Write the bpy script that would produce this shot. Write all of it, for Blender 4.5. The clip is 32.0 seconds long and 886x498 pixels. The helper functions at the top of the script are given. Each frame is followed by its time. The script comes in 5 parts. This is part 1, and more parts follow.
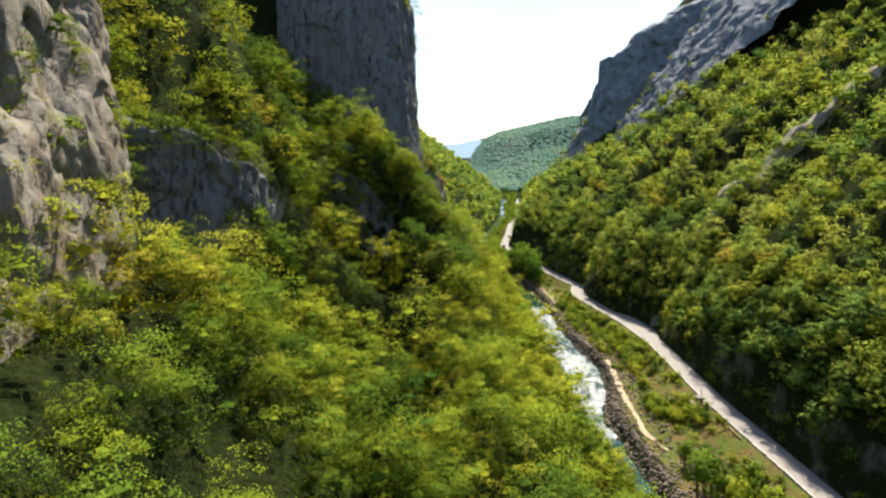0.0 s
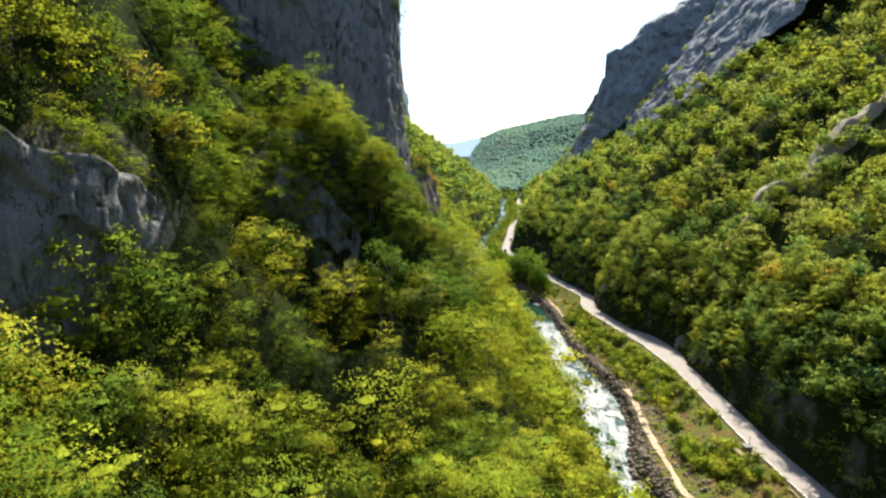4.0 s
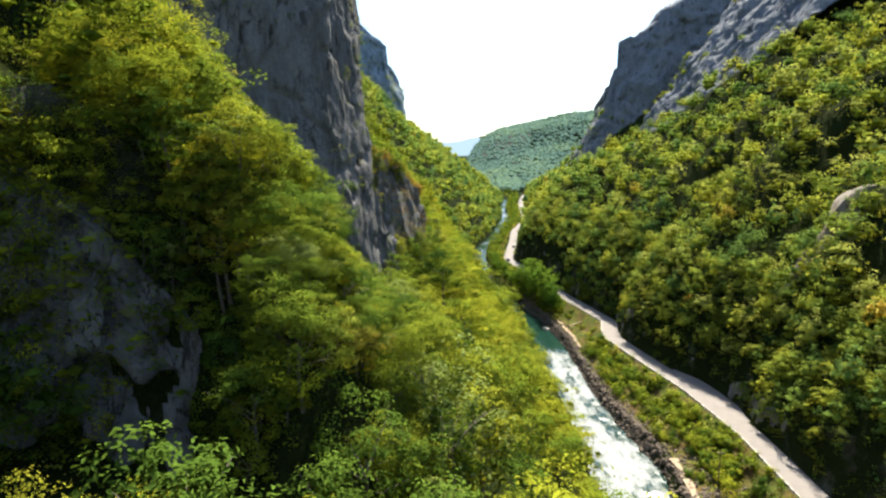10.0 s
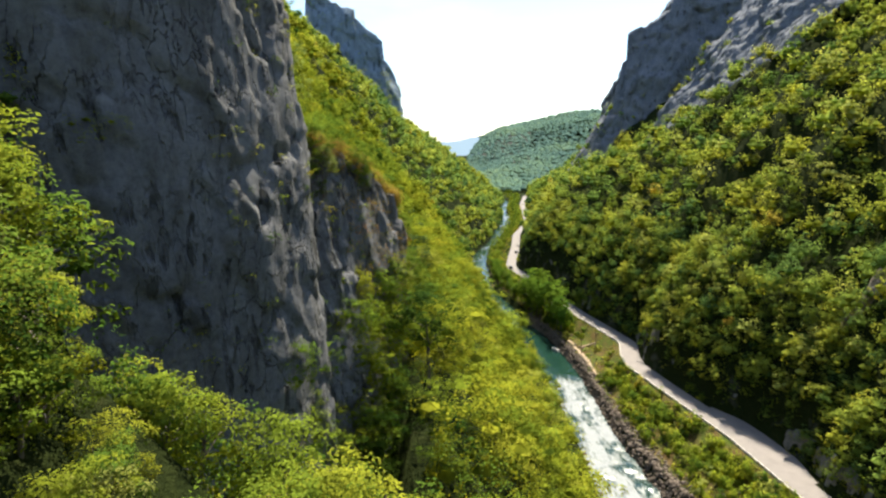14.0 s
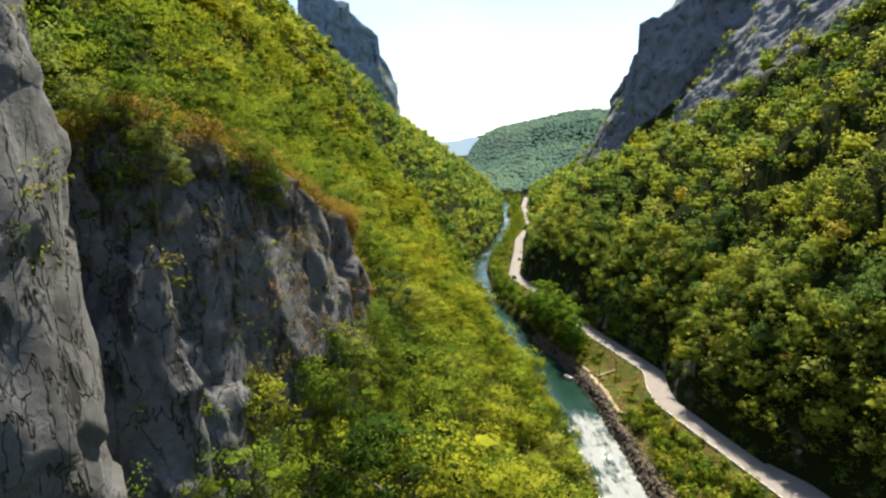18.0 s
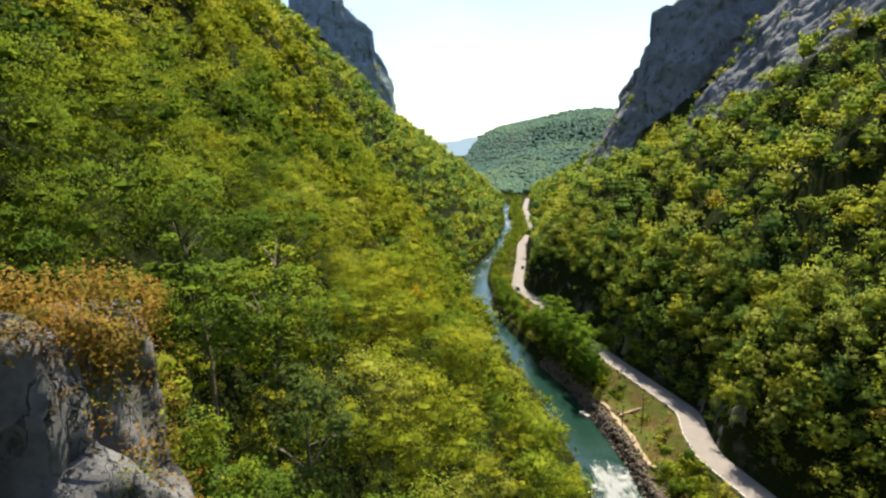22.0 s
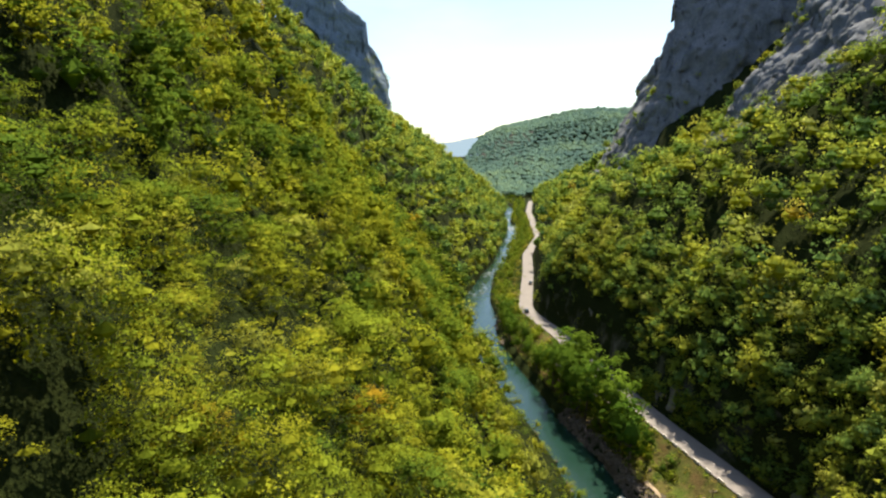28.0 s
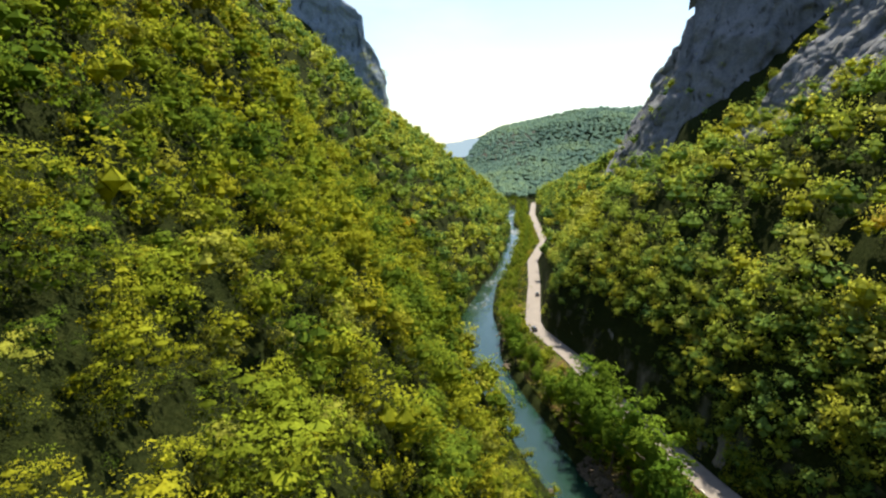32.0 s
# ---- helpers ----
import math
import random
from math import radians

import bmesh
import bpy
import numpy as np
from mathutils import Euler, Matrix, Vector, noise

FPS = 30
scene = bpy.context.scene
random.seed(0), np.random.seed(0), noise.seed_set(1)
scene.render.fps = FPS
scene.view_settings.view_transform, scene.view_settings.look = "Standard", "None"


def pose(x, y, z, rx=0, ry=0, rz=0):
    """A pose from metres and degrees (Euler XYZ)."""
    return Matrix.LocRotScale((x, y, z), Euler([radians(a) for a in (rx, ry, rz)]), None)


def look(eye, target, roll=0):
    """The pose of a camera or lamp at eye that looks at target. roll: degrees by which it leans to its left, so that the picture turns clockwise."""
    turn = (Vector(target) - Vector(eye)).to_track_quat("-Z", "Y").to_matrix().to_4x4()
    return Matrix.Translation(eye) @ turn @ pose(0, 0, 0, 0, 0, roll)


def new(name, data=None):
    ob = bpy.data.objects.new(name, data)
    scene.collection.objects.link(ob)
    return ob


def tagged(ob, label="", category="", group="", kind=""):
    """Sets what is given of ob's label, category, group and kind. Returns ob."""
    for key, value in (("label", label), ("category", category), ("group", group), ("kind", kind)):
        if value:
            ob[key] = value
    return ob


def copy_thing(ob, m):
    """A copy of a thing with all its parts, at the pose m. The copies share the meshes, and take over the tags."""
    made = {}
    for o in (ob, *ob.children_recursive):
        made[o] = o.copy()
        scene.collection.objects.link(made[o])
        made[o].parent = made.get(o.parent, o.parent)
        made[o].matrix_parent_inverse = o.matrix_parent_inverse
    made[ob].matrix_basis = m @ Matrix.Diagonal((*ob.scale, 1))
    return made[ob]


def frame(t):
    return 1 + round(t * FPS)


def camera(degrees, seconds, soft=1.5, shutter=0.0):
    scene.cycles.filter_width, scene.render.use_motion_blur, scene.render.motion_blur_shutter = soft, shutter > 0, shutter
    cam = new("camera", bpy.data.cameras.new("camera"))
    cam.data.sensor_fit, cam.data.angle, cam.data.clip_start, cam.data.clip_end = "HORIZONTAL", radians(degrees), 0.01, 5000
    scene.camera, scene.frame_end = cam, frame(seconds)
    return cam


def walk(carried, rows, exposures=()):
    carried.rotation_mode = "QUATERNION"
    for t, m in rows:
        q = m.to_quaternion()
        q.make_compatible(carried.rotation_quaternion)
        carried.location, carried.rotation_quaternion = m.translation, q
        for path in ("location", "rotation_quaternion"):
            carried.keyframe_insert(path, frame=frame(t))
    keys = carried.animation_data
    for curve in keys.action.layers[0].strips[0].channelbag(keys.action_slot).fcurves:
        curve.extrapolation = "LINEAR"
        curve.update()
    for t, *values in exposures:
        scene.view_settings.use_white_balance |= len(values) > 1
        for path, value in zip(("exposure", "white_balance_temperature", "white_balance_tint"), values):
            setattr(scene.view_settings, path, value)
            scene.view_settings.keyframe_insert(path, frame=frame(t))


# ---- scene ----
cam = camera(76.2, 32.0, 2.4)
METRES, EYE, TILT, LEAN, TURN = 218.7, 77.0, -10.15, 0.0, 0.0
SQ = 0.76
ROWS = [
    (0.0, 0.0, 0.0, 0.0, 0.0, 0.0, -0.0),
    (0.5, 0.0011, 0.0159, 0.0027, 0.0, -0.02, 0.0),
    (1.0, 0.0022, 0.0316, 0.0054, -0.01, -0.04, -0.01),
    (1.5, 0.0034, 0.0474, 0.0082, -0.03, -0.06, -0.04),
    (2.0, 0.0045, 0.0631, 0.0109, -0.06, -0.08, -0.05),
    (2.5, 0.0056, 0.0788, 0.0139, -0.07, -0.1, -0.06),
    (3.0, 0.0067, 0.0944, 0.0169, -0.08, -0.12, -0.06),
    (3.5, 0.0077, 0.1101, 0.0199, -0.1, -0.14, -0.08),
    (5.5, 0.0124, 0.1728, 0.0322, -0.18, -0.22, -0.09),
    (6.0, 0.0134, 0.1884, 0.0355, -0.19, -0.25, -0.1),
    (6.5, 0.0143, 0.204, 0.0385, -0.2, -0.24, -0.09),
    (7.0, 0.0155, 0.2194, 0.0416, -0.19, -0.24, -0.08),
    (7.5, 0.0169, 0.2347, 0.0448, -0.18, -0.23, -0.09),
    (8.0, 0.018, 0.2504, 0.0478, -0.2, -0.23, -0.09),
    (8.5, 0.0191, 0.266, 0.051, -0.21, -0.24, -0.09),
    (9.0, 0.0203, 0.2816, 0.054, -0.21, -0.25, -0.08),
    (9.5, 0.0215, 0.2972, 0.0568, -0.22, -0.24, -0.06),
    (10.0, 0.0225, 0.3127, 0.0597, -0.22, -0.25, -0.05),
    (10.5, 0.0237, 0.3282, 0.0627, -0.22, -0.26, -0.04),
    (11.0, 0.0247, 0.3438, 0.0655, -0.23, -0.26, -0.02),
    (11.5, 0.0259, 0.3594, 0.0683, -0.25, -0.28, -0.01),
    (12.0, 0.0272, 0.3749, 0.0711, -0.26, -0.27, -0.01),
    (12.5, 0.0283, 0.3903, 0.0739, -0.26, -0.27, 0.0),
    (13.0, 0.0294, 0.4057, 0.0768, -0.28, -0.27, 0.01),
    (13.5, 0.0305, 0.421, 0.0796, -0.27, -0.27, -0.0),
    (14.0, 0.0316, 0.4364, 0.0824, -0.27, -0.26, -0.0),
    (14.5, 0.033, 0.4514, 0.0854, -0.24, -0.26, -0.0),
    (16.5, 0.035, 0.5133, 0.097, -0.38, -0.25, -0.05),
    (17.0, 0.0361, 0.5286, 0.1001, -0.38, -0.25, -0.05),
    (17.5, 0.0373, 0.5437, 0.1032, -0.36, -0.23, -0.04),
    (18.0, 0.0382, 0.5591, 0.1062, -0.38, -0.26, -0.05),
    (18.5, 0.0392, 0.5744, 0.109, -0.42, -0.25, -0.02),
    (19.0, 0.0405, 0.5897, 0.112, -0.44, -0.24, 0.0),
    (19.5, 0.0417, 0.6051, 0.1148, -0.45, -0.25, -0.01),
    (20.0, 0.0429, 0.6204, 0.1178, -0.46, -0.25, 0.01),
    (20.5, 0.0439, 0.636, 0.1208, -0.49, -0.26, -0.0),
    (21.0, 0.0452, 0.6511, 0.1238, -0.46, -0.26, 0.03),
    (21.5, 0.0464, 0.6666, 0.127, -0.47, -0.25, 0.03),
    (22.0, 0.0477, 0.6821, 0.1301, -0.47, -0.23, 0.06),
    (22.5, 0.0489, 0.6974, 0.1334, -0.47, -0.24, 0.05),
    (23.0, 0.0501, 0.7126, 0.1365, -0.45, -0.22, 0.06),
    (23.5, 0.0514, 0.7279, 0.1396, -0.44, -0.22, 0.05),
    (24.0, 0.0526, 0.7432, 0.1425, -0.44, -0.2, 0.07),
    (24.5, 0.0538, 0.7584, 0.1455, -0.45, -0.2, 0.06),
    (25.0, 0.0549, 0.7734, 0.1483, -0.45, -0.18, 0.05),
    (25.5, 0.0561, 0.7884, 0.1512, -0.43, -0.17, 0.03),
    (27.5, 0.0575, 0.847, 0.1621, -0.53, -0.13, 0.05),
    (28.0, 0.0587, 0.862, 0.165, -0.52, -0.12, 0.04),
    (28.5, 0.0598, 0.8769, 0.1676, -0.51, -0.11, 0.05),
    (29.0, 0.0609, 0.8916, 0.1702, -0.49, -0.08, 0.05),
    (29.5, 0.062, 0.9063, 0.1725, -0.48, -0.06, 0.05),
    (30.0, 0.063, 0.9211, 0.1748, -0.46, -0.04, 0.04),
    (30.5, 0.0642, 0.9359, 0.1769, -0.44, -0.03, 0.03),
    (31.0, 0.0653, 0.9507, 0.1789, -0.43, -0.01, 0.03),
    (31.5, 0.0665, 0.9655, 0.181, -0.42, 0.0, 0.01),
    (32.0, 0.0676, 0.9805, 0.1833, -0.41, -0.01, -0.0),
]
walk(cam, [(t, pose(0, 0, EYE, TILT, LEAN, TURN) @ pose(METRES * SQ * x, METRES * y, METRES * SQ * z, 90 + SQ * pitch, roll, SQ * yaw)) for t, x, y, z, yaw, pitch, roll in ROWS],
     [(0.0, 1.38, 6200, 8), (5.0, 1.52, 6200, 8), (11.0, 1.48, 6200, 8), (15.0, 1.31, 6330, 8), (21.0, 1.18, 6500, 8), (26.0, 1.12, 6550, 8), (32.0, 1.1, 6600, 8)])

# ---- world, sun, exposure ----
SUN_EL, SUN_AZ = 57.0, 21.0          # degrees; azimuth from +y towards +x
scene.view_settings.exposure = 1.2
world = bpy.data.worlds.new("sky")
scene.world = world
world.use_nodes = True
wn = world.node_tree
sky = wn.nodes.new("ShaderNodeTexSky")
sky.sky_type, sky.sun_disc = "NISHITA", False
sky.sun_elevation, sky.sun_rotation = radians(SUN_EL), radians(SUN_AZ)
sky.air_density, sky.dust_density, sky.ozone_density = 1.0, 0.5, 1.2
wn.nodes["Background"].inputs["Strength"].default_value = 0.1
cloud = wn.nodes.new("ShaderNodeTexNoise")
cloud.inputs["Scale"].default_value, cloud.inputs["Detail"].default_value, cloud.inputs["Roughness"].default_value = 3.2, 6, 0.55
wtc = wn.nodes.new("ShaderNodeTexCoord")
wmp = wn.nodes.new("ShaderNodeMapping")
wmp.inputs["Scale"].default_value = (1, 1, 2.6)
wn.links.new(wtc.outputs["Generated"], wmp.inputs[0])
wn.links.new(wmp.outputs[0], cloud.inputs["Vector"])
cr0 = wn.nodes.new("ShaderNodeValToRGB")
cr0.color_ramp.elements[0].position, cr0.color_ramp.elements[0].color = 0.48, (0, 0, 0, 1)
cr0.color_ramp.elements[1].position, cr0.color_ramp.elements[1].color = 0.72, (0.5, 0.5, 0.5, 1)
wn.links.new(cloud.outputs["Fac"], cr0.inputs[0])
cmx = wn.nodes.new("ShaderNodeMix")
cmx.data_type = "RGBA"
wn.links.new(cr0.outputs[0], cmx.inputs[0])
wn.links.new(sky.outputs[0], cmx.inputs[6])
cmx.inputs[7].default_value = (4.9, 4.9, 4.75, 1)
wn.links.new(cmx.outputs[2], wn.nodes["Background"].inputs["Color"])
sun = new("sun", bpy.data.lights.new("sun", "SUN"))
sun.data.energy, sun.data.angle, sun.data.color = 5.0, radians(0.6), (1.0, 0.9, 0.72)
az, el = radians(SUN_AZ), radians(SUN_EL)
sun.matrix_world = look((0, 0, 300), (-math.sin(az) * math.cos(el) * 100, -math.cos(az) * math.cos(el) * 100, 300 - math.sin(el) * 100))


# ---- small numeric tools ----
def hashed(ix, iy, iz, seed):
    h = (ix.astype(np.int64) * 374761393 + iy.astype(np.int64) * 668265263 + iz.astype(np.int64) * 1274126177 + seed * 974711) & 0xFFFFFFFF
    h = ((h ^ (h >> 13)) * 1103515245) & 0xFFFFFFFF
    h = ((h ^ (h >> 16)) * 2654435761) & 0xFFFFFFFF
    return ((h ^ (h >> 15)) & 0xFFFF) / 65535.0


def vnoise(x, y, z=0.0, seed=0):
    x, y, z = np.broadcast_arrays(np.asarray(x, float), np.asarray(y, float), np.asarray(z, float))
    fx, fy, fz = np.floor(x), np.floor(y), np.floor(z)
    u, v, w = x - fx, y - fy, z - fz
    u, v, w = u * u * (3 - 2 * u), v * v * (3 - 2 * v), w * w * (3 - 2 * w)
    out = 0.0
    for a in (0, 1):
        for b in (0, 1):
            for c in (0, 1):
                k = (u if a else 1 - u) * (v if b else 1 - v) * (w if c else 1 - w)
                out = out + k * hashed(fx + a, fy + b, fz + c, seed)
    return out * 2 - 1


def fbm(x, y, z=0.0, seed=0, octaves=4, gain=0.5):
    out, amp, f = 0.0, 1.0, 1.0
    for o in range(octaves):
        out = out + amp * vnoise(np.asarray(x) * f, np.asarray(y) * f, np.asarray(z) * f, seed + o)
        amp, f = amp * gain, f * 2.03
    return out


def ss(v, a, b):
    t = np.clip((np.asarray(v, float) - a) / (b - a), 0, 1)
    return t * t * (3 - 2 * t)


def unit(v):
    return v / np.maximum(np.linalg.norm(v, axis=-1, keepdims=True), 1e-6)


def window(v, a, b, c, d):
    return ss(v, a, b) * (1 - ss(v, c, d))


# ---- the plan: river, road, slopes ----
TY = np.arange(-400.0, 6001.0, 1.0)


def smooth_line(points, width):
    ys, xs = zip(*points)
    raw = np.interp(TY, ys, xs)
    k = np.hanning(width * 2 + 1)
    return np.convolve(np.pad(raw, width, mode="edge"), k / k.sum(), mode="valid")


SHORE = smooth_line([(-300, 45), (110, 42.3), (150, 40.3), (170, 38.3), (190, 38.6), (215, 39.8), (240, 40.2), (270, 39.6), (290, 38.0), (310, 36.3), (330, 31), (350, 27.9), (370, 23.1), (395, 16.9), (420, 17.4),
                     (445, 20.5), (470, 26.9), (500, 34), (530, 42.8), (605, 56.5), (686, 71.6), (720, 67.5), (760, 73.7), (836, 87.8), (900, 86), (1000, 46), (1100, -4), (1250, -64), (2000, -204)], 9)
RIVER = smooth_line([(-300, 46), (110, 43.6), (138, 43.2), (150, 41.6), (170, 44.6), (190, 46.2), (205, 45.6), (230, 45.6), (255, 45.6), (270, 45.2), (290, 43.5), (310, 41.5), (330, 36), (350, 33), (370, 28.5),
                     (395, 24.3), (420, 25.6), (445, 27), (470, 31), (500, 37), (530, 46), (605, 60), (686, 76), (720, 72), (760, 78), (836, 92), (900, 90),
                     (1000, 50), (1100, 0), (1250, -60), (2000, -200)], 7)
HALF = smooth_line([(-300, 5), (120, 4.4), (140, 4.3), (152, 4.6), (170, 7.6), (190, 9.2), (204, 7.4), (220, 5.6), (235, 5.0), (255, 5.2), (275, 5.7), (320, 5.0), (360, 5.2), (398, 7.2), (420, 8.2), (442, 6.2), (500, 3.0), (600, 3.5), (700, 4.5), (900, 4)], 7)
ROAD = smooth_line([(-300, 78), (100, 76.0), (145, 74.2), (190, 75.5), (215, 73), (240, 67.5), (258, 64.0), (268, 65.5), (278, 68.5), (290, 66.0), (314, 61.2), (350, 55.5), (382, 52.0),
                    (400, 48.2), (411, 46), (420, 46.2), (443, 50), (483, 57), (538, 65), (611, 85), (703, 95), (776, 103), (900, 125), (2000, 300)], 5)
ROAD_Z = smooth_line([(-300, 9.5), (200, 9.0), (280, 8.3), (340, 6.5), (410, 5.0), (700, 4.0), (2000, 4)], 25)
ROAD_HALF = 2.9


def lut(table, y):
    return np.interp(y, TY, table)


def left_bank(y):
    return lut(SHORE, y)


def right_shore(y):
    return lut(RIVER, y) + lut(HALF, y)


def right_foot(y):
    return lut(ROAD, y) + ROAD_HALF + 0.6 + 3.2 * window(y, 190, 203, 222, 234)


def left_ground(d, y):
    """Height of the slope d metres beyond the river's left bank."""
    d = np.asarray(d, float)
    y = np.asarray(y, float)
    c = np.minimum(d, 60)
    z = 1.5 * c - 0.005 * c * c + 1.3 * np.clip(d - 60, 0, 40) + 0.95 * np.clip(d - 100, 0, 90) + 0.2 * np.clip(d - 190, 0, 400)
    far = 1 - 0.36 * ss(y, 480, 760)
    z = z * far * (1 - 0.85 * ss(y, 880, 1150))
    z = z + 17 * ss(d, 40, 62) * window(y, 325, 360, 400, 440)
    y0 = 86 + 9.5 * ss(d, 44, 52)
    z = z + 8.5 * window(d, 28, 45, 56, 66) * ss(y, y0, y0 + 9 - 6 * ss(d, 44, 52)) * (1 - ss(y, 112, 117))
    z = z - 9 * window(y, 225, 260, 320, 355) * window(d, 5, 15, 26, 42)
    z = z - 7 * window(y, 215, 240, 300, 335) * window(d, 34, 44, 66, 80) + 3 * window(y, 160, 172, 188, 205) * ss(d, 30, 44)
    n = ss(d, 4, 30)
    z = z + n * (4.0 * fbm(y / 38, d / 45, 0.3, 11, 3) + 1.3 * fbm(y / 9, d / 9, 0.7, 12, 3))
    # rock steps in the wall
    z = z - 11 * window(y, -30, 0, 58, 88) * window(d, 34, 52, 67, 72) - 10 * window(y, 72, 84, 95, 98) * window(d, 45, 52, 60, 74)
    a = window(y, 6, 18, 54, 58)
    z = z * (1 - a) + a * np.maximum(np.minimum(z, 64 + 0.2 * (d - 60)), 60 + 58 * ss(d, 69, 79) + 0.8 * np.clip(d - 79, 0, 99)) * (d > 58) + a * z * (d <= 58)
    b = window(y, 114, 119, 163, 169)
    z = z + b * (ss(d, 54, 58) * np.maximum(68 - z, 0) - 18 * window(d, 37, 42, 53, 55))
    c = window(y, 122, 132, 136, 141)
    z = z + c * np.maximum(68 + 40 * ss(d, 60, 68) + 0.7 * np.clip(d - 68, 0, 99) - z, 0) * ss(d, 54, 58)
    # the niche below the overhanging rock band
    f = window(y, 49, 54, 73, 78)
    past = d - (left_bank(y) + 31.5 - 0.42 * (y - 54))
    z = z - f * np.maximum(z - np.where(past < 0.8, 62.5 + 0.9 * past, 75 + 1.4 * past), 0) * ss(d, 40, 50)
    e = window(y, 690, 760, 860, 960)
    z = z + e * ss(d, 150, 200) * 55
    return np.maximum(z, -2)


def right_ground(e, y):
    """Height of the slope e metres beyond the foot of the road cut."""
    e = np.asarray(e, float)
    y = np.asarray(y, float)
    z0 = lut(ROAD_Z, y)
    steep = 0.8 + 0.38 * window(y, 285, 345, 400, 430)
    z = z0 + (7.5 + 5.5 * window(y, 60, 100, 160, 180) + 4 * window(y, 280, 294, 400, 425) + 2 * fbm(y / 17, 0 * y, 0.4, 23, 2)) * ss(e, -0.5, 3.6) + 6 * ss(e, 2.5, 11) + 1.05 * np.clip(e, 0, 50) + steep * np.clip(e - 50, 0, 130) + 0.3 * np.clip(e - 180, 0, 500)
    z = z + ss(e, 3, 25) * (3.0 * fbm(y / 42, e / 40, 0.2, 21, 3) + 6.0 * ss(e, 8, 45) * (1 - ss(y, 280, 330)) * fbm((y + 0.35 * e) / 33, e / 120, 0.9, 24, 2) + 1.2 * fbm(y / 9, e / 9, 0.6, 22, 3))
    z = z + 9 * ss(e, 5, 18) * window(y, 186, 199, 205, 215) - 5 * ss(e, 10, 30) * window(y, 213, 224, 236, 256)
    z = z - 16 * window(y, 380, 402, 455, 474) * ss(e, 28, 55) - 6 * ss(e, 35, 60) * window(y, 300, 335, 385, 410)
    w = window(y, 478, 518, 545, 610)
    z = z + w * (34 * ss(e, 66, 105) + 30 * ss(e, 95, 160)) - 14 * window(y, 440, 452, 560, 600) * window(e, 34, 44, 52, 64)
    far = ss(y, 900, 1050)
    z = z * (1 - 0.5 * ss(y, 560, 720)) * (1 - far)
    x = right_foot(y) + e
    z = z - 12 * ss(y + 1.374 * (x - 118) - 380, -2, 14) * ss(x, 106, 116) * (1 - ss(y, 430, 445))
    hill = 165 * ss(y, 930, 1750) * (0.62 * ss(x, -40, 190) + 0.38 * ss(x, 60, 460)) + 9 * fbm(x / 160, y / 190, 0, 31, 4) * ss(y, 1000, 1400)
    return z + far * hill


def bank_ground(f, y):
    """Between the river's right bank (f = 0) and the road's edge (f = 1)."""
    zr = lut(ROAD_Z, y) - 0.25
    z = zr * (0.32 * ss(f, 0.0, 0.12) + 0.18 * ss(f, 0.3, 0.5) + 0.5 * ss(f, 0.62, 1.0))
    return z + 0.35 * fbm(f * 9, np.asarray(y) / 3.0, 0, 41, 3) * ss(f, 0, 0.1) * (1 - ss(f, 0.85, 1.0))


def mesh_from(name, verts, faces, smooth=False, attributes=()):
    """faces: an (n, k) array of indices."""
    me = bpy.data.meshes.new(name)
    n, k = faces.shape
    me.vertices.add(len(verts))
    me.vertices.foreach_set("co", np.ascontiguousarray(verts, np.float32).ravel())
    me.loops.add(n * k)
    me.loops.foreach_set("vertex_index", np.ascontiguousarray(faces, np.int32).ravel())
    me.polygons.add(n)
    me.polygons.foreach_set("loop_start", np.arange(0, n * k, k, dtype=np.int32))
    me.polygons.foreach_set("use_smooth", np.full(n, smooth))
    for label, values in attributes:
        values = np.ascontiguousarray(values, np.float32)
        if values.ndim == 2:
            me.attributes.new(label, "FLOAT_VECTOR", "FACE").data.foreach_set("vector", values.ravel())
        else:
            me.attributes.new(label, "FLOAT", "FACE").data.foreach_set("value", values)
    me.update(calc_edges=True)
    return me


def grid_faces(rows, cols):
    i = np.arange(rows - 1)[:, None] * cols + np.arange(cols - 1)[None, :]
    return np.stack([i, i + 1, i + cols + 1, i + cols], -1).reshape(-1, 4)


# ---- materials ----
def material(name):
    m = bpy.data.materials.new(name)
    m.use_nodes = True
    t = m.node_tree
    return m, t, t.nodes["Principled BSDF"]


def node(t, kind, **values):
    n = t.nodes.new(kind)
    for key, v in values.items():
        n.inputs[key.replace("_", " ")].default_value = v
    return n


def ramp(t, source, stops):
    r = t.nodes.new("ShaderNodeValToRGB")
    while len(r.color_ramp.elements) < len(stops):
        r.color_ramp.elements.new(0.5)
    for el_, (p, c) in zip(r.color_ramp.elements, stops):
        el_.position, el_.color = p, (*c, 1)
    t.links.new(source, r.inputs[0])
    return r.outputs[0]


def mix(t, fac, a, b, mode="MIX"):
    m = t.nodes.new("ShaderNodeMix")
    m.data_type, m.blend_type = "RGBA", mode
    for sock, v in ((m.inputs[0], fac), (m.inputs[6], a), (m.inputs[7], b)):
        if isinstance(v, (int, float)):
            sock.default_value = v
        elif isinstance(v, tuple):
            sock.default_value = (*v, 1)
        else:
            t.links.new(v, sock)
    return m.outputs[2]


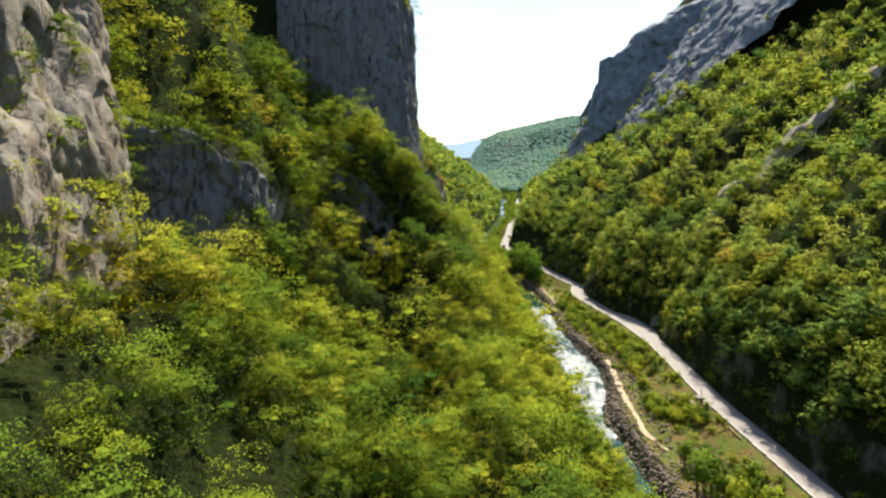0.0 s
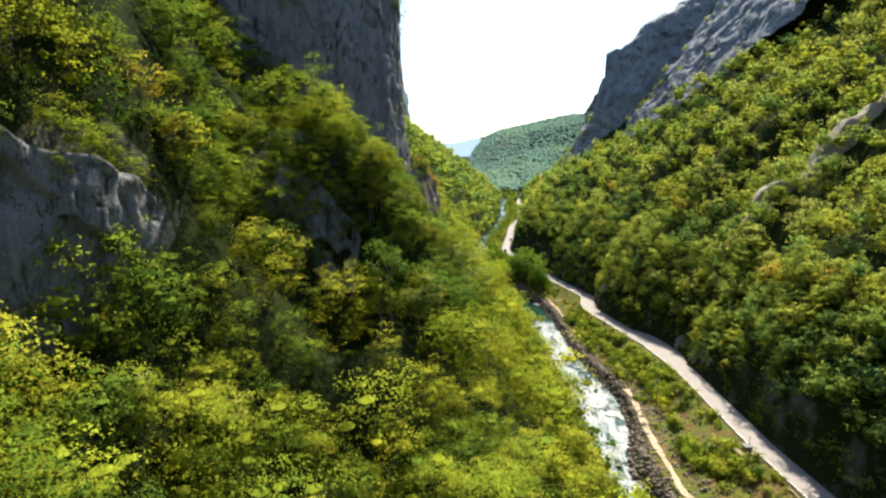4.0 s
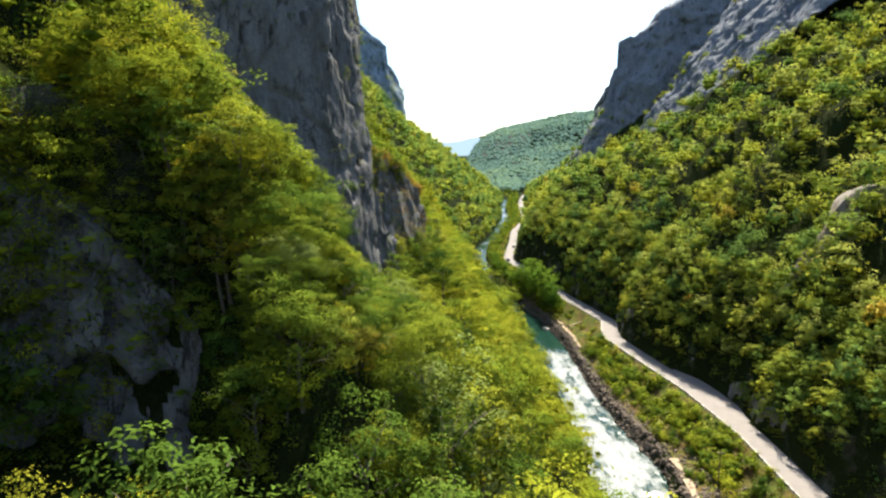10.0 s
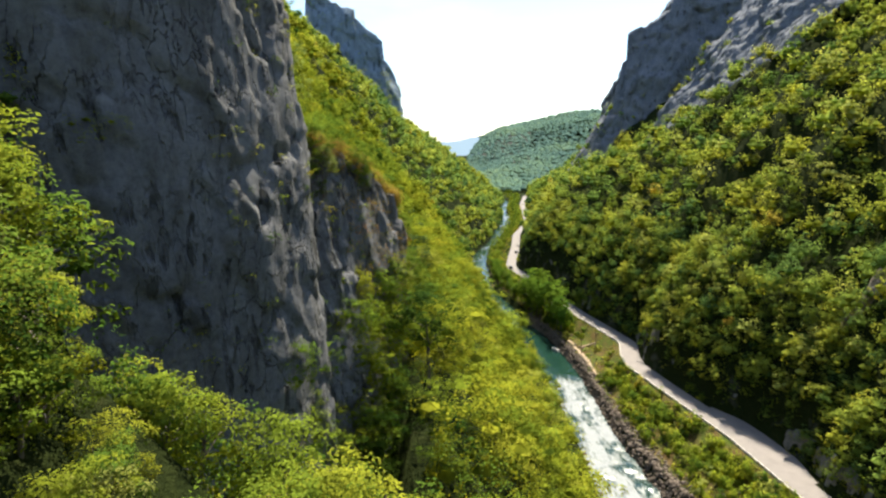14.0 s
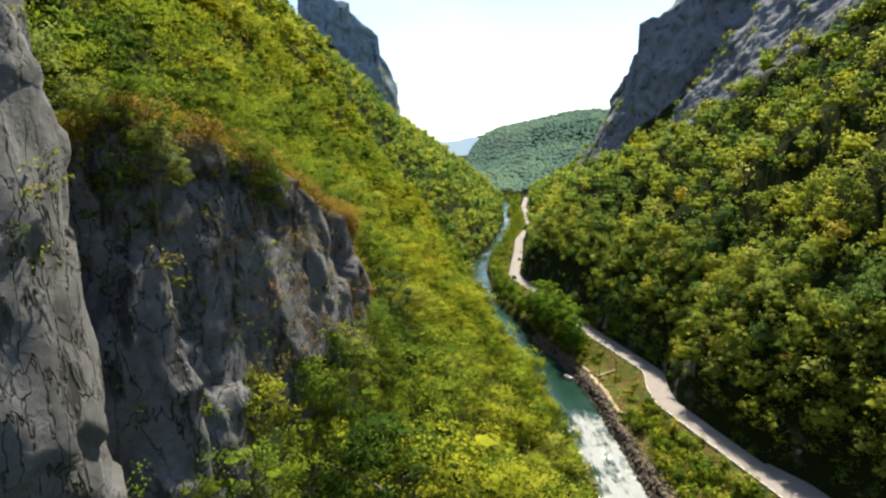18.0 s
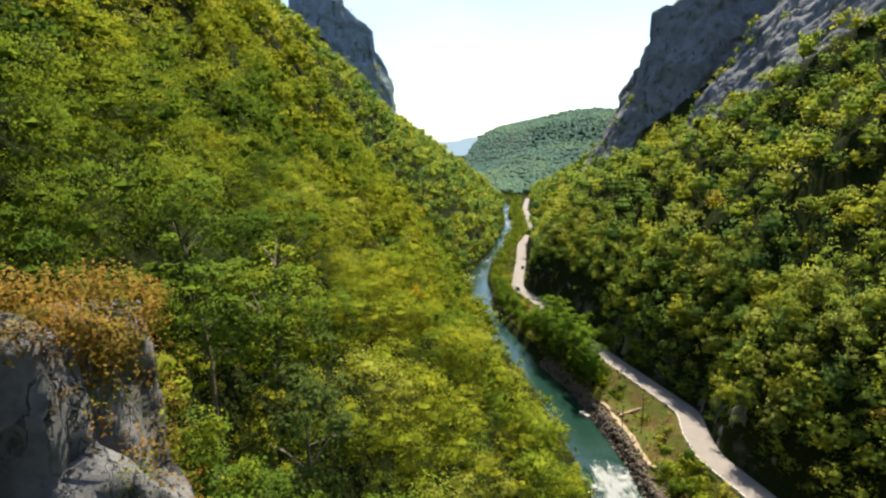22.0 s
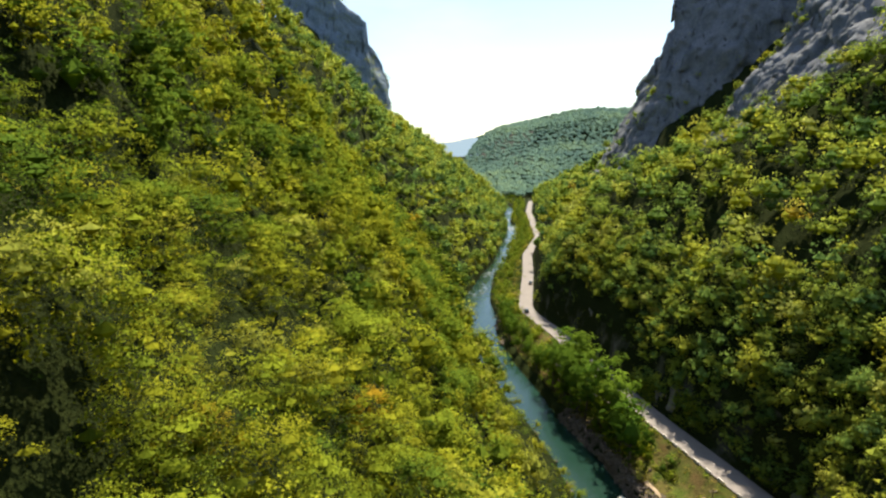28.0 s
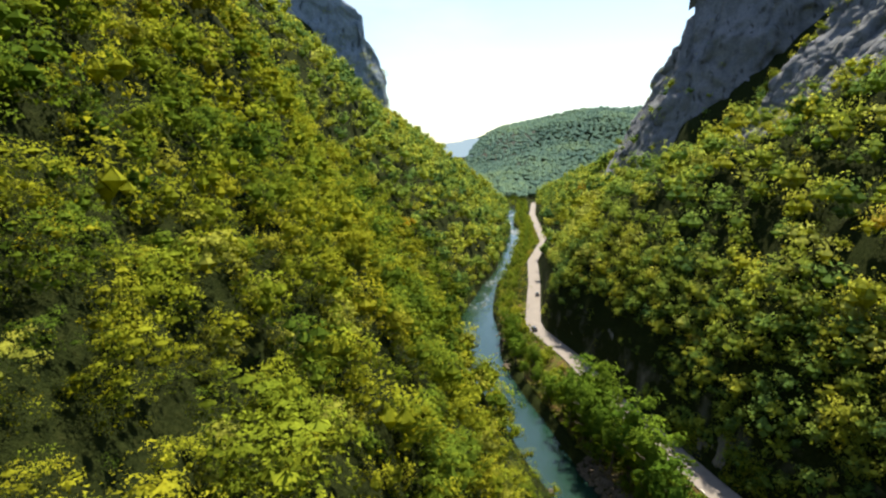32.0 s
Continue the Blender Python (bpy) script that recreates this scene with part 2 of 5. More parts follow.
def noise_of(t, scale, detail=4, rough=0.55, stretch=None, coord="Object"):
    tc = t.nodes.new("ShaderNodeTexCoord")
    src = tc.outputs[coord]
    if stretch:
        mp = t.nodes.new("ShaderNodeMapping")
        mp.inputs["Scale"].default_value = stretch
        t.links.new(src, mp.inputs[0])
        src = mp.outputs[0]
    n = node(t, "ShaderNodeTexNoise", Scale=scale, Detail=detail, Roughness=rough)
    t.links.new(src, n.inputs["Vector"])
    return n.outputs["Fac"]


def bump(t, bsdf, height, strength, distance):
    b = node(t, "ShaderNodeBump", Strength=strength, Distance=distance)
    t.links.new(height, b.inputs["Height"])
    t.links.new(b.outputs[0], bsdf.inputs["Normal"])


def leaf_material(name, per_object, stops, gain=1.0):
    """Leaves: a diffuse and a translucent half; the tone runs from tree to tree and from leaf to leaf."""
    m, t, p = material(name)
    if per_object:
        tone = t.nodes.new("ShaderNodeObjectInfo").outputs["Random"]
    else:
        at = t.nodes.new("ShaderNodeAttribute")
        at.attribute_name = "tone"
        tone = at.outputs["Fac"]
    base = ramp(t, tone, [(p_, tuple(min(c * gain, 0.6) for c in col_)) for p_, col_ in stops])
    geo = t.nodes.new("ShaderNodeNewGeometry")
    each = ramp(t, geo.outputs["Random Per Island"], [(0.0, (0.88, 0.9, 0.86)), (0.6, (1.0, 1.0, 1.0)), (1.0, (1.07, 1.06, 1.05))])
    patch = ramp(t, noise_of(t, 0.9, 3, 0.6), [(0.35, (0.74, 0.78, 0.78)), (0.65, (1.2, 1.16, 1.0))])
    col = mix(t, 1.0, mix(t, 1.0, base, each, "MULTIPLY"), patch, "MULTIPLY")
    # the sprays are lit as the rounded clumps that they belong to
    puff = t.nodes.new("ShaderNodeAttribute")
    puff.attribute_name = "puff"
    vt = t.nodes.new("ShaderNodeVectorTransform")
    vt.vector_type, vt.convert_from, vt.convert_to = "NORMAL", "OBJECT", "WORLD"
    t.links.new(puff.outputs["Vector"], vt.inputs[0])
    t.nodes.remove(p)
    p = t.nodes.new("ShaderNodeBsdfDiffuse")
    t.links.new(vt.outputs[0], p.inputs["Normal"])
    t.links.new(col, p.inputs["Color"])
    tr = t.nodes.new("ShaderNodeBsdfTranslucent")
    t.links.new(vt.outputs[0], tr.inputs["Normal"])
    t.links.new(mix(t, 1.0, col, (1.5, 1.35, 0.6), "MULTIPLY"), tr.inputs["Color"])
    ms = t.nodes.new("ShaderNodeMixShader")
    ms.inputs[0].default_value = 0.38
    t.links.new(p.outputs[0], ms.inputs[1])
    t.links.new(tr.outputs[0], ms.inputs[2])
    t.links.new(ms.outputs[0], t.nodes["Material Output"].inputs["Surface"])
    return m


LEAF_STOPS = [(0.0, (0.055, 0.105, 0.018)), (0.28, (0.118, 0.175, 0.022)), (0.52, (0.195, 0.235, 0.022)), (0.78, (0.275, 0.28, 0.024)), (0.92, (0.215, 0.251, 0.075)), (0.985, (0.36, 0.289, 0.026)), (1.0, (0.36, 0.219, 0.02))]
# hill leaves tinted blue-green; the distance haze is painted into the colour
HILL_HAZE_STOPS = [(0.0, (0.095, 0.16, 0.155)), (0.4, (0.13, 0.205, 0.175)), (1.0, (0.19, 0.26, 0.16))]
NEAR_STOPS = [(0.0, (0.055, 0.107, 0.02)), (0.3, (0.118, 0.182, 0.028)), (0.6, (0.188, 0.235, 0.026)), (0.85, (0.25, 0.268, 0.03)), (0.95, (0.185, 0.241, 0.085)), (1.0, (0.29, 0.251, 0.034))]
# road-side leaf colours with air haze mixed in as extra blue
HAZE_STOPS = [(0.0, (0.075, 0.138, 0.05)), (0.28, (0.14, 0.212, 0.05)), (0.52, (0.23, 0.28, 0.048)), (0.78, (0.315, 0.328, 0.044)), (0.92, (0.255, 0.297, 0.12)), (0.985, (0.39, 0.318, 0.06)), (1.0, (0.38, 0.254, 0.05))]
leaf_near = leaf_material("leaves", True, NEAR_STOPS, 1.2)
# same hazed colours at two gains; the paler one paints in more haze
leaf_haze = leaf_material("hazed leaves", False, HAZE_STOPS, 1.32)
leaf_haze_pale = leaf_material("pale hazed leaves", False, HAZE_STOPS, 1.45)
leaf_woods = leaf_material("woods leaves", False, LEAF_STOPS, 1.22)
leaf_dark = leaf_material("riverside leaves", True, [(0.0, (0.085, 0.17, 0.024)), (1.0, (0.17, 0.26, 0.032))])
leaf_deep = leaf_material("deep green leaves", True, [(0.0, (0.03, 0.065, 0.016)), (0.7, (0.06, 0.11, 0.022)), (1.0, (0.11, 0.145, 0.06))])
leaf_hill_haze = leaf_material("far hazed leaves", False, HILL_HAZE_STOPS, 1.6)

bark, t_, p_ = material("bark")
f_ = noise_of(t_, 6, 5, 0.6, (1, 1, 0.2))
t_.links.new(ramp(t_, f_, [(0.3, (0.05, 0.038, 0.028)), (0.7, (0.17, 0.14, 0.11))]), p_.inputs["Base Color"])
p_.inputs["Roughness"].default_value = 0.9
bump(t_, p_, f_, 0.6, 0.05)

shaded_ground_mat, t_, p_ = material("forest floor")
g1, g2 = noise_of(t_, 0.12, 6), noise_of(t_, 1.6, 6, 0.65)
# soil and litter colours halved, so tree shade is part of the colour
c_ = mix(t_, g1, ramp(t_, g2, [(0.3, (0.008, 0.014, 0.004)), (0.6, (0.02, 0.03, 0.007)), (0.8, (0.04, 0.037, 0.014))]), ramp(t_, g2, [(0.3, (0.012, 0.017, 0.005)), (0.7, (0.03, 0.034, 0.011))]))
geo_ = t_.nodes.new("ShaderNodeNewGeometry")
sep_ = t_.nodes.new("ShaderNodeSeparateXYZ")
t_.links.new(geo_.outputs["True Normal"], sep_.inputs[0])
steep = t_.nodes.new("ShaderNodeMath")
steep.operation = "ADD"
t_.links.new(sep_.outputs["Z"], steep.inputs[0])
t_.links.new(g1, steep.inputs[1])
rock_ = ramp(t_, noise_of(t_, 0.8, 8, 0.7, (1, 1, 0.3)), [(0.3, (0.06, 0.058, 0.045)), (0.55, (0.13, 0.125, 0.105)), (0.75, (0.20, 0.19, 0.165))])
c_ = mix(t_, ramp(t_, steep.outputs[0], [(0.5, (1, 1, 1)), (0.68, (0, 0, 0))]), c_, rock_)
t_.links.new(c_, p_.inputs["Base Color"])
p_.inputs["Roughness"].default_value, p_.inputs["Specular IOR Level"].default_value = 1.0, 0.03
bump(t_, p_, g2, 1.0, 0.6)


def rock_material(name, low, high, stain, scale=1.0, cracked=0.3):
    m, t, p = material(name)
    big = noise_of(t, 0.06 * scale, 5, 0.6)
    streak = noise_of(t, 0.55 * scale, 6, 0.65, (1, 1, 0.14))
    fine = noise_of(t, 2.6 * scale, 8, 0.7)
    c = mix(t, big, low, high)
    c = mix(t, ramp(t, streak, [(0.44, (0, 0, 0)), (0.7, (0.8, 0.8, 0.8))]), c, stain)
    tc = t.nodes.new("ShaderNodeTexCoord")
    mp = t.nodes.new("ShaderNodeMapping")
    mp.inputs["Scale"].default_value, mp.inputs["Rotation"].default_value = (0.17 * scale, 0.17 * scale, 0.055 * scale), (0.25, 0.5, 0.3)
    t.links.new(tc.outputs["Object"], mp.inputs[0])
    wob = node(t, "ShaderNodeTexNoise", Scale=1.1, Detail=6.0, Roughness=0.65)
    t.links.new(mp.outputs[0], wob.inputs["Vector"])
    shift = t.nodes.new("ShaderNodeVectorMath")
    shift.operation = "ADD"
    t.links.new(mp.outputs[0], shift.inputs[0])
    t.links.new(wob.outputs["Color"], shift.inputs[1])
    vor = t.nodes.new("ShaderNodeTexVoronoi")
    vor.feature = "DISTANCE_TO_EDGE"
    t.links.new(shift.outputs[0], vor.inputs["Vector"])
    crack = ramp(t, vor.outputs["Distance"], [(0.0, (0.15, 0.15, 0.15)), (0.012, (0.7, 0.7, 0.7)), (0.03, (1, 1, 1))])
    gate = ramp(t, noise_of(t, 0.1 * scale, 3), [(0.42, (0, 0, 0)), (0.6, (1, 1, 1))])
    crack = mix(t, gate, (1, 1, 1), crack)
    c = mix(t, cracked * 2.2, c, crack, "MULTIPLY")
    hollow = t.nodes.new("ShaderNodeTexVoronoi")
    hollow.inputs["Scale"].default_value = 4.2
    t.links.new(shift.outputs[0], hollow.inputs["Vector"])
    pits = ramp(t, hollow.outputs["Distance"], [(0.14, (0.22, 0.22, 0.19)), (0.3, (1, 1, 1))])
    pits = mix(t, ramp(t, noise_of(t, 0.22 * scale, 3), [(0.36, (0, 0, 0)), (0.52, (1, 1, 1))]), (1, 1, 1), pits)
    c = mix(t, 0.85, c, pits, "MULTIPLY")
    c = mix(t, 0.7, c, ramp(t, fine, [(0.25, (0.35, 0.35, 0.35)), (0.5, (0.9, 0.9, 0.9)), (0.75, (1.3, 1.28, 1.22))]), "MULTIPLY")
    t.links.new(c, p.inputs["Base Color"])
    p.inputs["Roughness"].default_value = 0.92
    p.inputs["Specular IOR Level"].default_value = 0.25
    b1 = node(t, "ShaderNodeBump", Strength=0.15, Distance=0.25 / scale)
    t.links.new(streak, b1.inputs["Height"])
    b3 = node(t, "ShaderNodeBump", Strength=cracked * 2, Distance=0.5 / scale)
    t.links.new(mix(t, 1.0, crack, pits, "MULTIPLY"), b3.inputs["Height"])
    t.links.new(b1.outputs[0], b3.inputs["Normal"])
    b2 = node(t, "ShaderNodeBump", Strength=0.55, Distance=0.25 / scale)
    t.links.new(fine, b2.inputs["Height"])
    t.links.new(b3.outputs[0], b2.inputs["Normal"])
    t.links.new(b2.outputs[0], p.inputs["Normal"])
    return m


rock_grey = rock_material("grey limestone", (0.125, 0.127, 0.135), (0.215, 0.212, 0.21), (0.085, 0.081, 0.075), 1.0, 0.42)
rock_dark = rock_material("dark limestone", (0.15, 0.145, 0.138), (0.27, 0.26, 0.24), (0.08, 0.078, 0.06))
rock_warm = rock_material("warm limestone", (0.19, 0.172, 0.148), (0.30, 0.262, 0.215), (0.20, 0.135, 0.068))
# limestone shifted towards blue, haze of the distance included in both colours
rock_far_haze = rock_material("far hazed limestone", (0.14, 0.152, 0.178), (0.22, 0.23, 0.25), (0.10, 0.115, 0.13), 0.35, 0.12)
rock_haze = rock_material("distant hazed limestone", (0.165, 0.215, 0.275), (0.24, 0.29, 0.345), (0.13, 0.18, 0.21), 0.2, 0.1)

meadow_mat, t_, p_ = material("rough meadow")
f_, g_, h_ = noise_of(t_, 0.22, 4, 0.6), noise_of(t_, 1.7, 6, 0.65), noise_of(t_, 9, 4, 0.6)
c_ = mix(t_, ramp(t_, f_, [(0.38, (0, 0, 0)), (0.62, (1, 1, 1))]), ramp(t_, g_, [(0.3, (0.045, 0.072, 0.014)), (0.7, (0.105, 0.125, 0.024))]), ramp(t_, g_, [(0.32, (0.075, 0.055, 0.022)), (0.68, (0.16, 0.105, 0.042))]))
c_ = mix(t_, 0.6, c_, ramp(t_, h_, [(0.3, (0.55, 0.55, 0.55)), (0.7, (1.25, 1.25, 1.2))]), "MULTIPLY")
t_.links.new(c_, p_.inputs["Base Color"])
p_.inputs["Roughness"].default_value, p_.inputs["Specular IOR Level"].default_value = 1.0, 0.05
bump(t_, p_, g_, 0.8, 0.35)

road_mat, t_, p_ = material("pale asphalt")
f_, g_ = noise_of(t_, 0.5, 4), noise_of(t_, 8, 5)
c_ = mix(t_, g_, ramp(t_, f_, [(0.3, (0.15, 0.13, 0.118)), (0.7, (0.225, 0.196, 0.18))]), (0.19, 0.168, 0.155))
t_.links.new(c_, p_.inputs["Base Color"])
p_.inputs["Roughness"].default_value = 0.85

water_mat, t_, p_ = material("river water")
w_ = noise_of(t_, 1.3, 5, 0.6, (1, 0.45, 1))
foam = t_.nodes.new("ShaderNodeAttribute")
foam.attribute_name = "foam"
fn = noise_of(t_, 0.9, 7, 0.75, (1, 0.35, 1))
add = t_.nodes.new("ShaderNodeMath")
add.operation = "ADD"
t_.links.new(foam.outputs["Fac"], add.inputs[0])
t_.links.new(fn, add.inputs[1])
white = ramp(t_, add.outputs[0], [(0.74, (0, 0, 0)), (0.98, (0.4, 0.4, 0.4)), (1.3, (1, 1, 1))])
t_.links.new(mix(t_, white, (0.008, 0.030, 0.021), (0.2, 0.215, 0.22)), p_.inputs["Base Color"])
t_.links.new(ramp(t_, white, [(0.0, (0.14,) * 3), (0.6, (0.7,) * 3)]), p_.inputs["Roughness"])
bump(t_, p_, w_, 0.35, 0.25)

# ---- the ground: one sheet out to the horizon ----
rows = np.concatenate([np.arange(-300, -20, 20), np.arange(-20, 460, 2.0), np.arange(460, 1000, 7), np.arange(1000, 2000, 25), np.arange(2000, 5001, 250)])
d_cols = np.concatenate([[3600, 2200, 1300, 800, 500, 360], np.arange(280, 100, -9), np.arange(100, 0, -2.0), [1.0, 0]])
e_cols = np.concatenate([[0, 0.8, 1.6, 2.4, 3.4], np.arange(5, 110, 2.5), np.arange(110, 300, 9), [340, 420, 560, 800, 1200, 1900, 2900]])
f_cols = np.array([0, 0.06, 0.12, 0.2, 0.3, 0.4, 0.5, 0.62, 0.74, 0.86, 1.0])
yy = rows[:, None]
lx = left_bank(yy) - d_cols[None, :]
lz = left_ground(d_cols[None, :] + 0 * yy, yy + 0 * d_cols[None, :])
lz[:, -1] = -0.6
bx = left_bank(yy) + (right_shore(yy) - left_bank(yy)) * np.array([0.25, 0.5, 0.75])[None, :]
bz = np.full_like(bx, -1.5)
x0, x1 = right_shore(yy), lut(ROAD, yy) - ROAD_HALF - 0.3
mx = x0 + (x1 - x0) * f_cols[None, :]
mz = bank_ground(f_cols[None, :] + 0 * yy, yy + 0 * f_cols[None, :])
mz[:, 0] = -0.6
rx_ = right_foot(yy) + e_cols[None, :]
rz_ = right_ground(e_cols[None, :] + 0 * yy, yy + 0 * e_cols[None, :])
rz_[:, 0] = lut(ROAD_Z, rows) - 0.25
gx = np.concatenate([lx, bx, mx, rx_], 1)
gz = np.concatenate([lz, bz, mz, rz_], 1)
gv = np.stack([gx, np.repeat(yy, gx.shape[1], 1), gz], -1).reshape(-1, 3)
ground = new("ground", mesh_from("ground", gv, grid_faces(*gx.shape), True))
ground.data.materials.append(shaded_ground_mat)
tagged(ground, "steep forest floor of the gorge with dry grass and soil, darkened for tree shade", "ground", kind="structure")


sel_y, sel_f = (rows >= 90) & (rows <= 450), f_cols >= 0.2
meadow_v = np.stack([mx[sel_y][:, sel_f], np.repeat(yy[sel_y], sel_f.sum(), 1), mz[sel_y][:, sel_f] + 0.07], -1)
meadow = new("meadow", mesh_from("meadow", meadow_v.reshape(-1, 3), grid_faces(*meadow_v.shape[:2]), True))
meadow.data.materials.append(meadow_mat)
tagged(meadow, "rough green and straw-coloured meadow between river and road", "meadow", kind="structure")


def ribbon(name, ys, xs, half, zs, cols, mat, crown=0.0):
    k = np.linspace(-1, 1, cols)
    tang = np.gradient(xs, ys)
    nx, ny = 1 / np.sqrt(1 + tang ** 2), -tang / np.sqrt(1 + tang ** 2)
    x = xs[:, None] + nx[:, None] * half[:, None] * k
    y = ys[:, None] + ny[:, None] * half[:, None] * k
    z = zs[:, None] + crown * (1 - k ** 2) + 0 * x
    ob = new(name, mesh_from(name, np.stack([x, y, z], -1).reshape(-1, 3), grid_faces(*x.shape), True))
    ob.data.materials.append(mat)
    return ob


ys = np.arange(-100, 900, 1.5)
road = ribbon("road", ys, lut(ROAD, ys), np.full(len(ys), ROAD_HALF), lut(ROAD_Z, ys) + 0.04, 7, road_mat, 0.05)
tagged(road, "narrow pale sunlit asphalt road along the river", "road", kind="structure")

ys = np.arange(-100, 1100, 0.7)
k = np.linspace(-1, 1, 15)
wx = lut(RIVER, ys)[:, None] + (lut(HALF, ys)[:, None] + 0.9) * k
wyy = ys[:, None] + 0 * wx
rough = np.clip(window(ys, 128, 150, 262, 276) + 0.9 * window(ys, 440, 455, 800, 850) * (0.45 + 0.55 * vnoise(ys / 23.0, 0 * ys, 0, 77)), 0, 1)
wz = -0.1 + rough[:, None] * 0.32 * fbm(wx / 1.6, wyy / 2.3, 0, 51, 4) + 0.02 * fbm(wx / 1.2, wyy / 1.2, 0, 52, 2)
wme = mesh_from("water", np.stack([wx, wyy, wz], -1).reshape(-1, 3), grid_faces(*wx.shape), True)
cent = np.empty(len(wme.polygons) * 3, np.float32)
wme.polygons.foreach_get("center", cent)
cent = cent.reshape(-1, 3)
fo = np.interp(cent[:, 1], ys, rough) * (0.46 + 0.22 * fbm(cent[:, 0] / 2.2, cent[:, 1] / 8, 0, 53, 3)) * (1 - 0.28 * np.clip(np.abs(cent[:, 0] - lut(RIVER, cent[:, 1])) / lut(HALF, cent[:, 1]), 0, 1) ** 2) + 0.04
wme.attributes.new("foam", "FLOAT", "FACE").data.foreach_set("value", fo.astype(np.float32))
water = new("water", wme)
wme.materials.append(water_mat)
tagged(water, "green mountain river broken by white rapids", "river", kind="structure")

# ---- rock faces ----
FACES = {}


def blocks(x, y, z, across, high, seed):
    """Broken rock: every jittered cell is a plane of its own tilt. Returns the offset and the distance to the nearest joint."""
    p = np.stack([x / across, y / across, z / high], -1)
    p = p + 0.35 * np.stack([vnoise(p[..., 0] * 1.7, p[..., 1] * 1.7, p[..., 2] * 1.7, seed + i) for i in (31, 32, 33)], -1)
    c = np.floor(p)
    near, second = np.full(x.shape, 9.0), np.full(x.shape, 9.0)
    out = np.zeros(x.shape)
    for i in (-1, 0, 1):
        for j in (-1, 0, 1):
            for k in (-1, 0, 1):
                q = c + np.array([i, j, k])
                h = [hashed(q[..., 0], q[..., 1], q[..., 2], seed + n) for n in range(7)]
                delta = p - q - np.stack(h[:3], -1)
                d = (delta ** 2).sum(-1) ** 0.5
                val = 1.2 * (h[3] - 0.5) + (h[4] - 0.5) * delta[..., 0] * 1.2 + (h[5] - 0.5) * delta[..., 1] * 1.2 + (h[6] - 0.5) * delta[..., 2] * 1.6
                first = d < near
                second = np.where(first, near, np.minimum(second, d))
                out = np.where(first, val, out)
                near = np.where(first, d, near)
    return out, second - near


def broken(x, y, z, seed, rough_, grain=1.0):
    """The relief of a limestone wall, in metres out of its plane."""
    big = fbm(x / 13, y / 13, z / 17, seed, 3)
    b1, e1 = blocks(x, y, z, 5.5 * grain, 9.0 * grain, seed + 40)
    b2, e2 = blocks(x, y, z, 1.9 * grain, 3.1 * grain, seed + 60)
    fine = fbm(x / (1.1 * grain), y / (1.1 * grain), z / (1.5 * grain), seed + 2, 4)
    return rough_ * (1.1 * big + 1.25 * b1 + 0.5 * b2 - 0.6 * np.exp(-e1 / 0.05) - 0.22 * np.exp(-e2 / 0.06) + 0.16 * fine)


def cliff(name, plan, z0, z1, mat, label, lean=0.12, rough_=1.0, cell=0.9, seed=0, top_back=9.0, top_wave=4.0, grain=1.0):
    """A wall of rock over the plan line, seen from its right-hand side as the line goes; its top folds back into the slope."""
    pts = np.array(plan, float)
    seg = np.hypot(*np.diff(pts, axis=0).T)
    run = np.concatenate([[0], np.cumsum(seg)])
    n = max(int(run[-1] / cell), 4)
    s = np.linspace(0, run[-1], n)
    kk = np.hanning(max(int(6 / cell), 2) * 2 + 1)
    px, py = (np.interp(np.linspace(0, run[-1], n), run, pts[:, i]) for i in (0, 1))
    w = len(kk) // 2
    if n > 2 * w:
        px, py = (np.convolve(np.pad(v, w, mode="reflect", reflect_type="odd"), kk / kk.sum(), mode="valid") for v in (px, py))
    tx, ty = np.gradient(px), np.gradient(py)
    ln = np.hypot(tx, ty)
    nx, ny = ty / ln, -tx / ln
    b0 = np.interp(s, run, np.broadcast_to(z0, len(pts)))
    t1 = np.interp(s, run, np.broadcast_to(z1, len(pts))) + top_wave * fbm(s / 9, 0 * s, 0, seed + 5, 3)
    m = max(int((t1 - b0).max() / cell), 4)
    v = np.linspace(0, 1, m)[:, None]
    z = b0 + (t1 - b0) * v
    back = -lean * (z - b0)
    X, Y = px + nx * back, py + ny * back
    off = broken(X, Y, z, seed, rough_, grain)
    X, Y = X + nx * off, Y + ny * off
    zc = z + rough_ * 0.3 * fbm(X / 2, Y / 2, z / 2, seed + 4, 2)
    for q in (0.06, 0.14, 0.25, 0.4, 0.6, 0.8, 1.0):
        xa, ya = X[m - 1] - nx * top_back * q, Y[m - 1] - ny * top_back * q
        X, Y = np.vstack([X, xa]), np.vstack([Y, ya])
        zc = np.vstack([zc, zc[m - 1] + top_back * 0.22 * q + rough_ * 1.1 * fbm(xa / 5, ya / 5, 0 * xa, seed + 6, 3) * min(1, 4 * q) - 0.35 * top_back * q * q])
    FACES[name] = (np.stack([X, Y, zc], -1), np.stack([nx, ny], -1))
    ob = new(name, mesh_from(name, np.stack([X, Y, zc], -1).reshape(-1, 3), grid_faces(*X.shape)[:, ::-1], True))
    ob.data.materials.append(mat)
    return tagged(ob, label, "cliff", kind="structure")


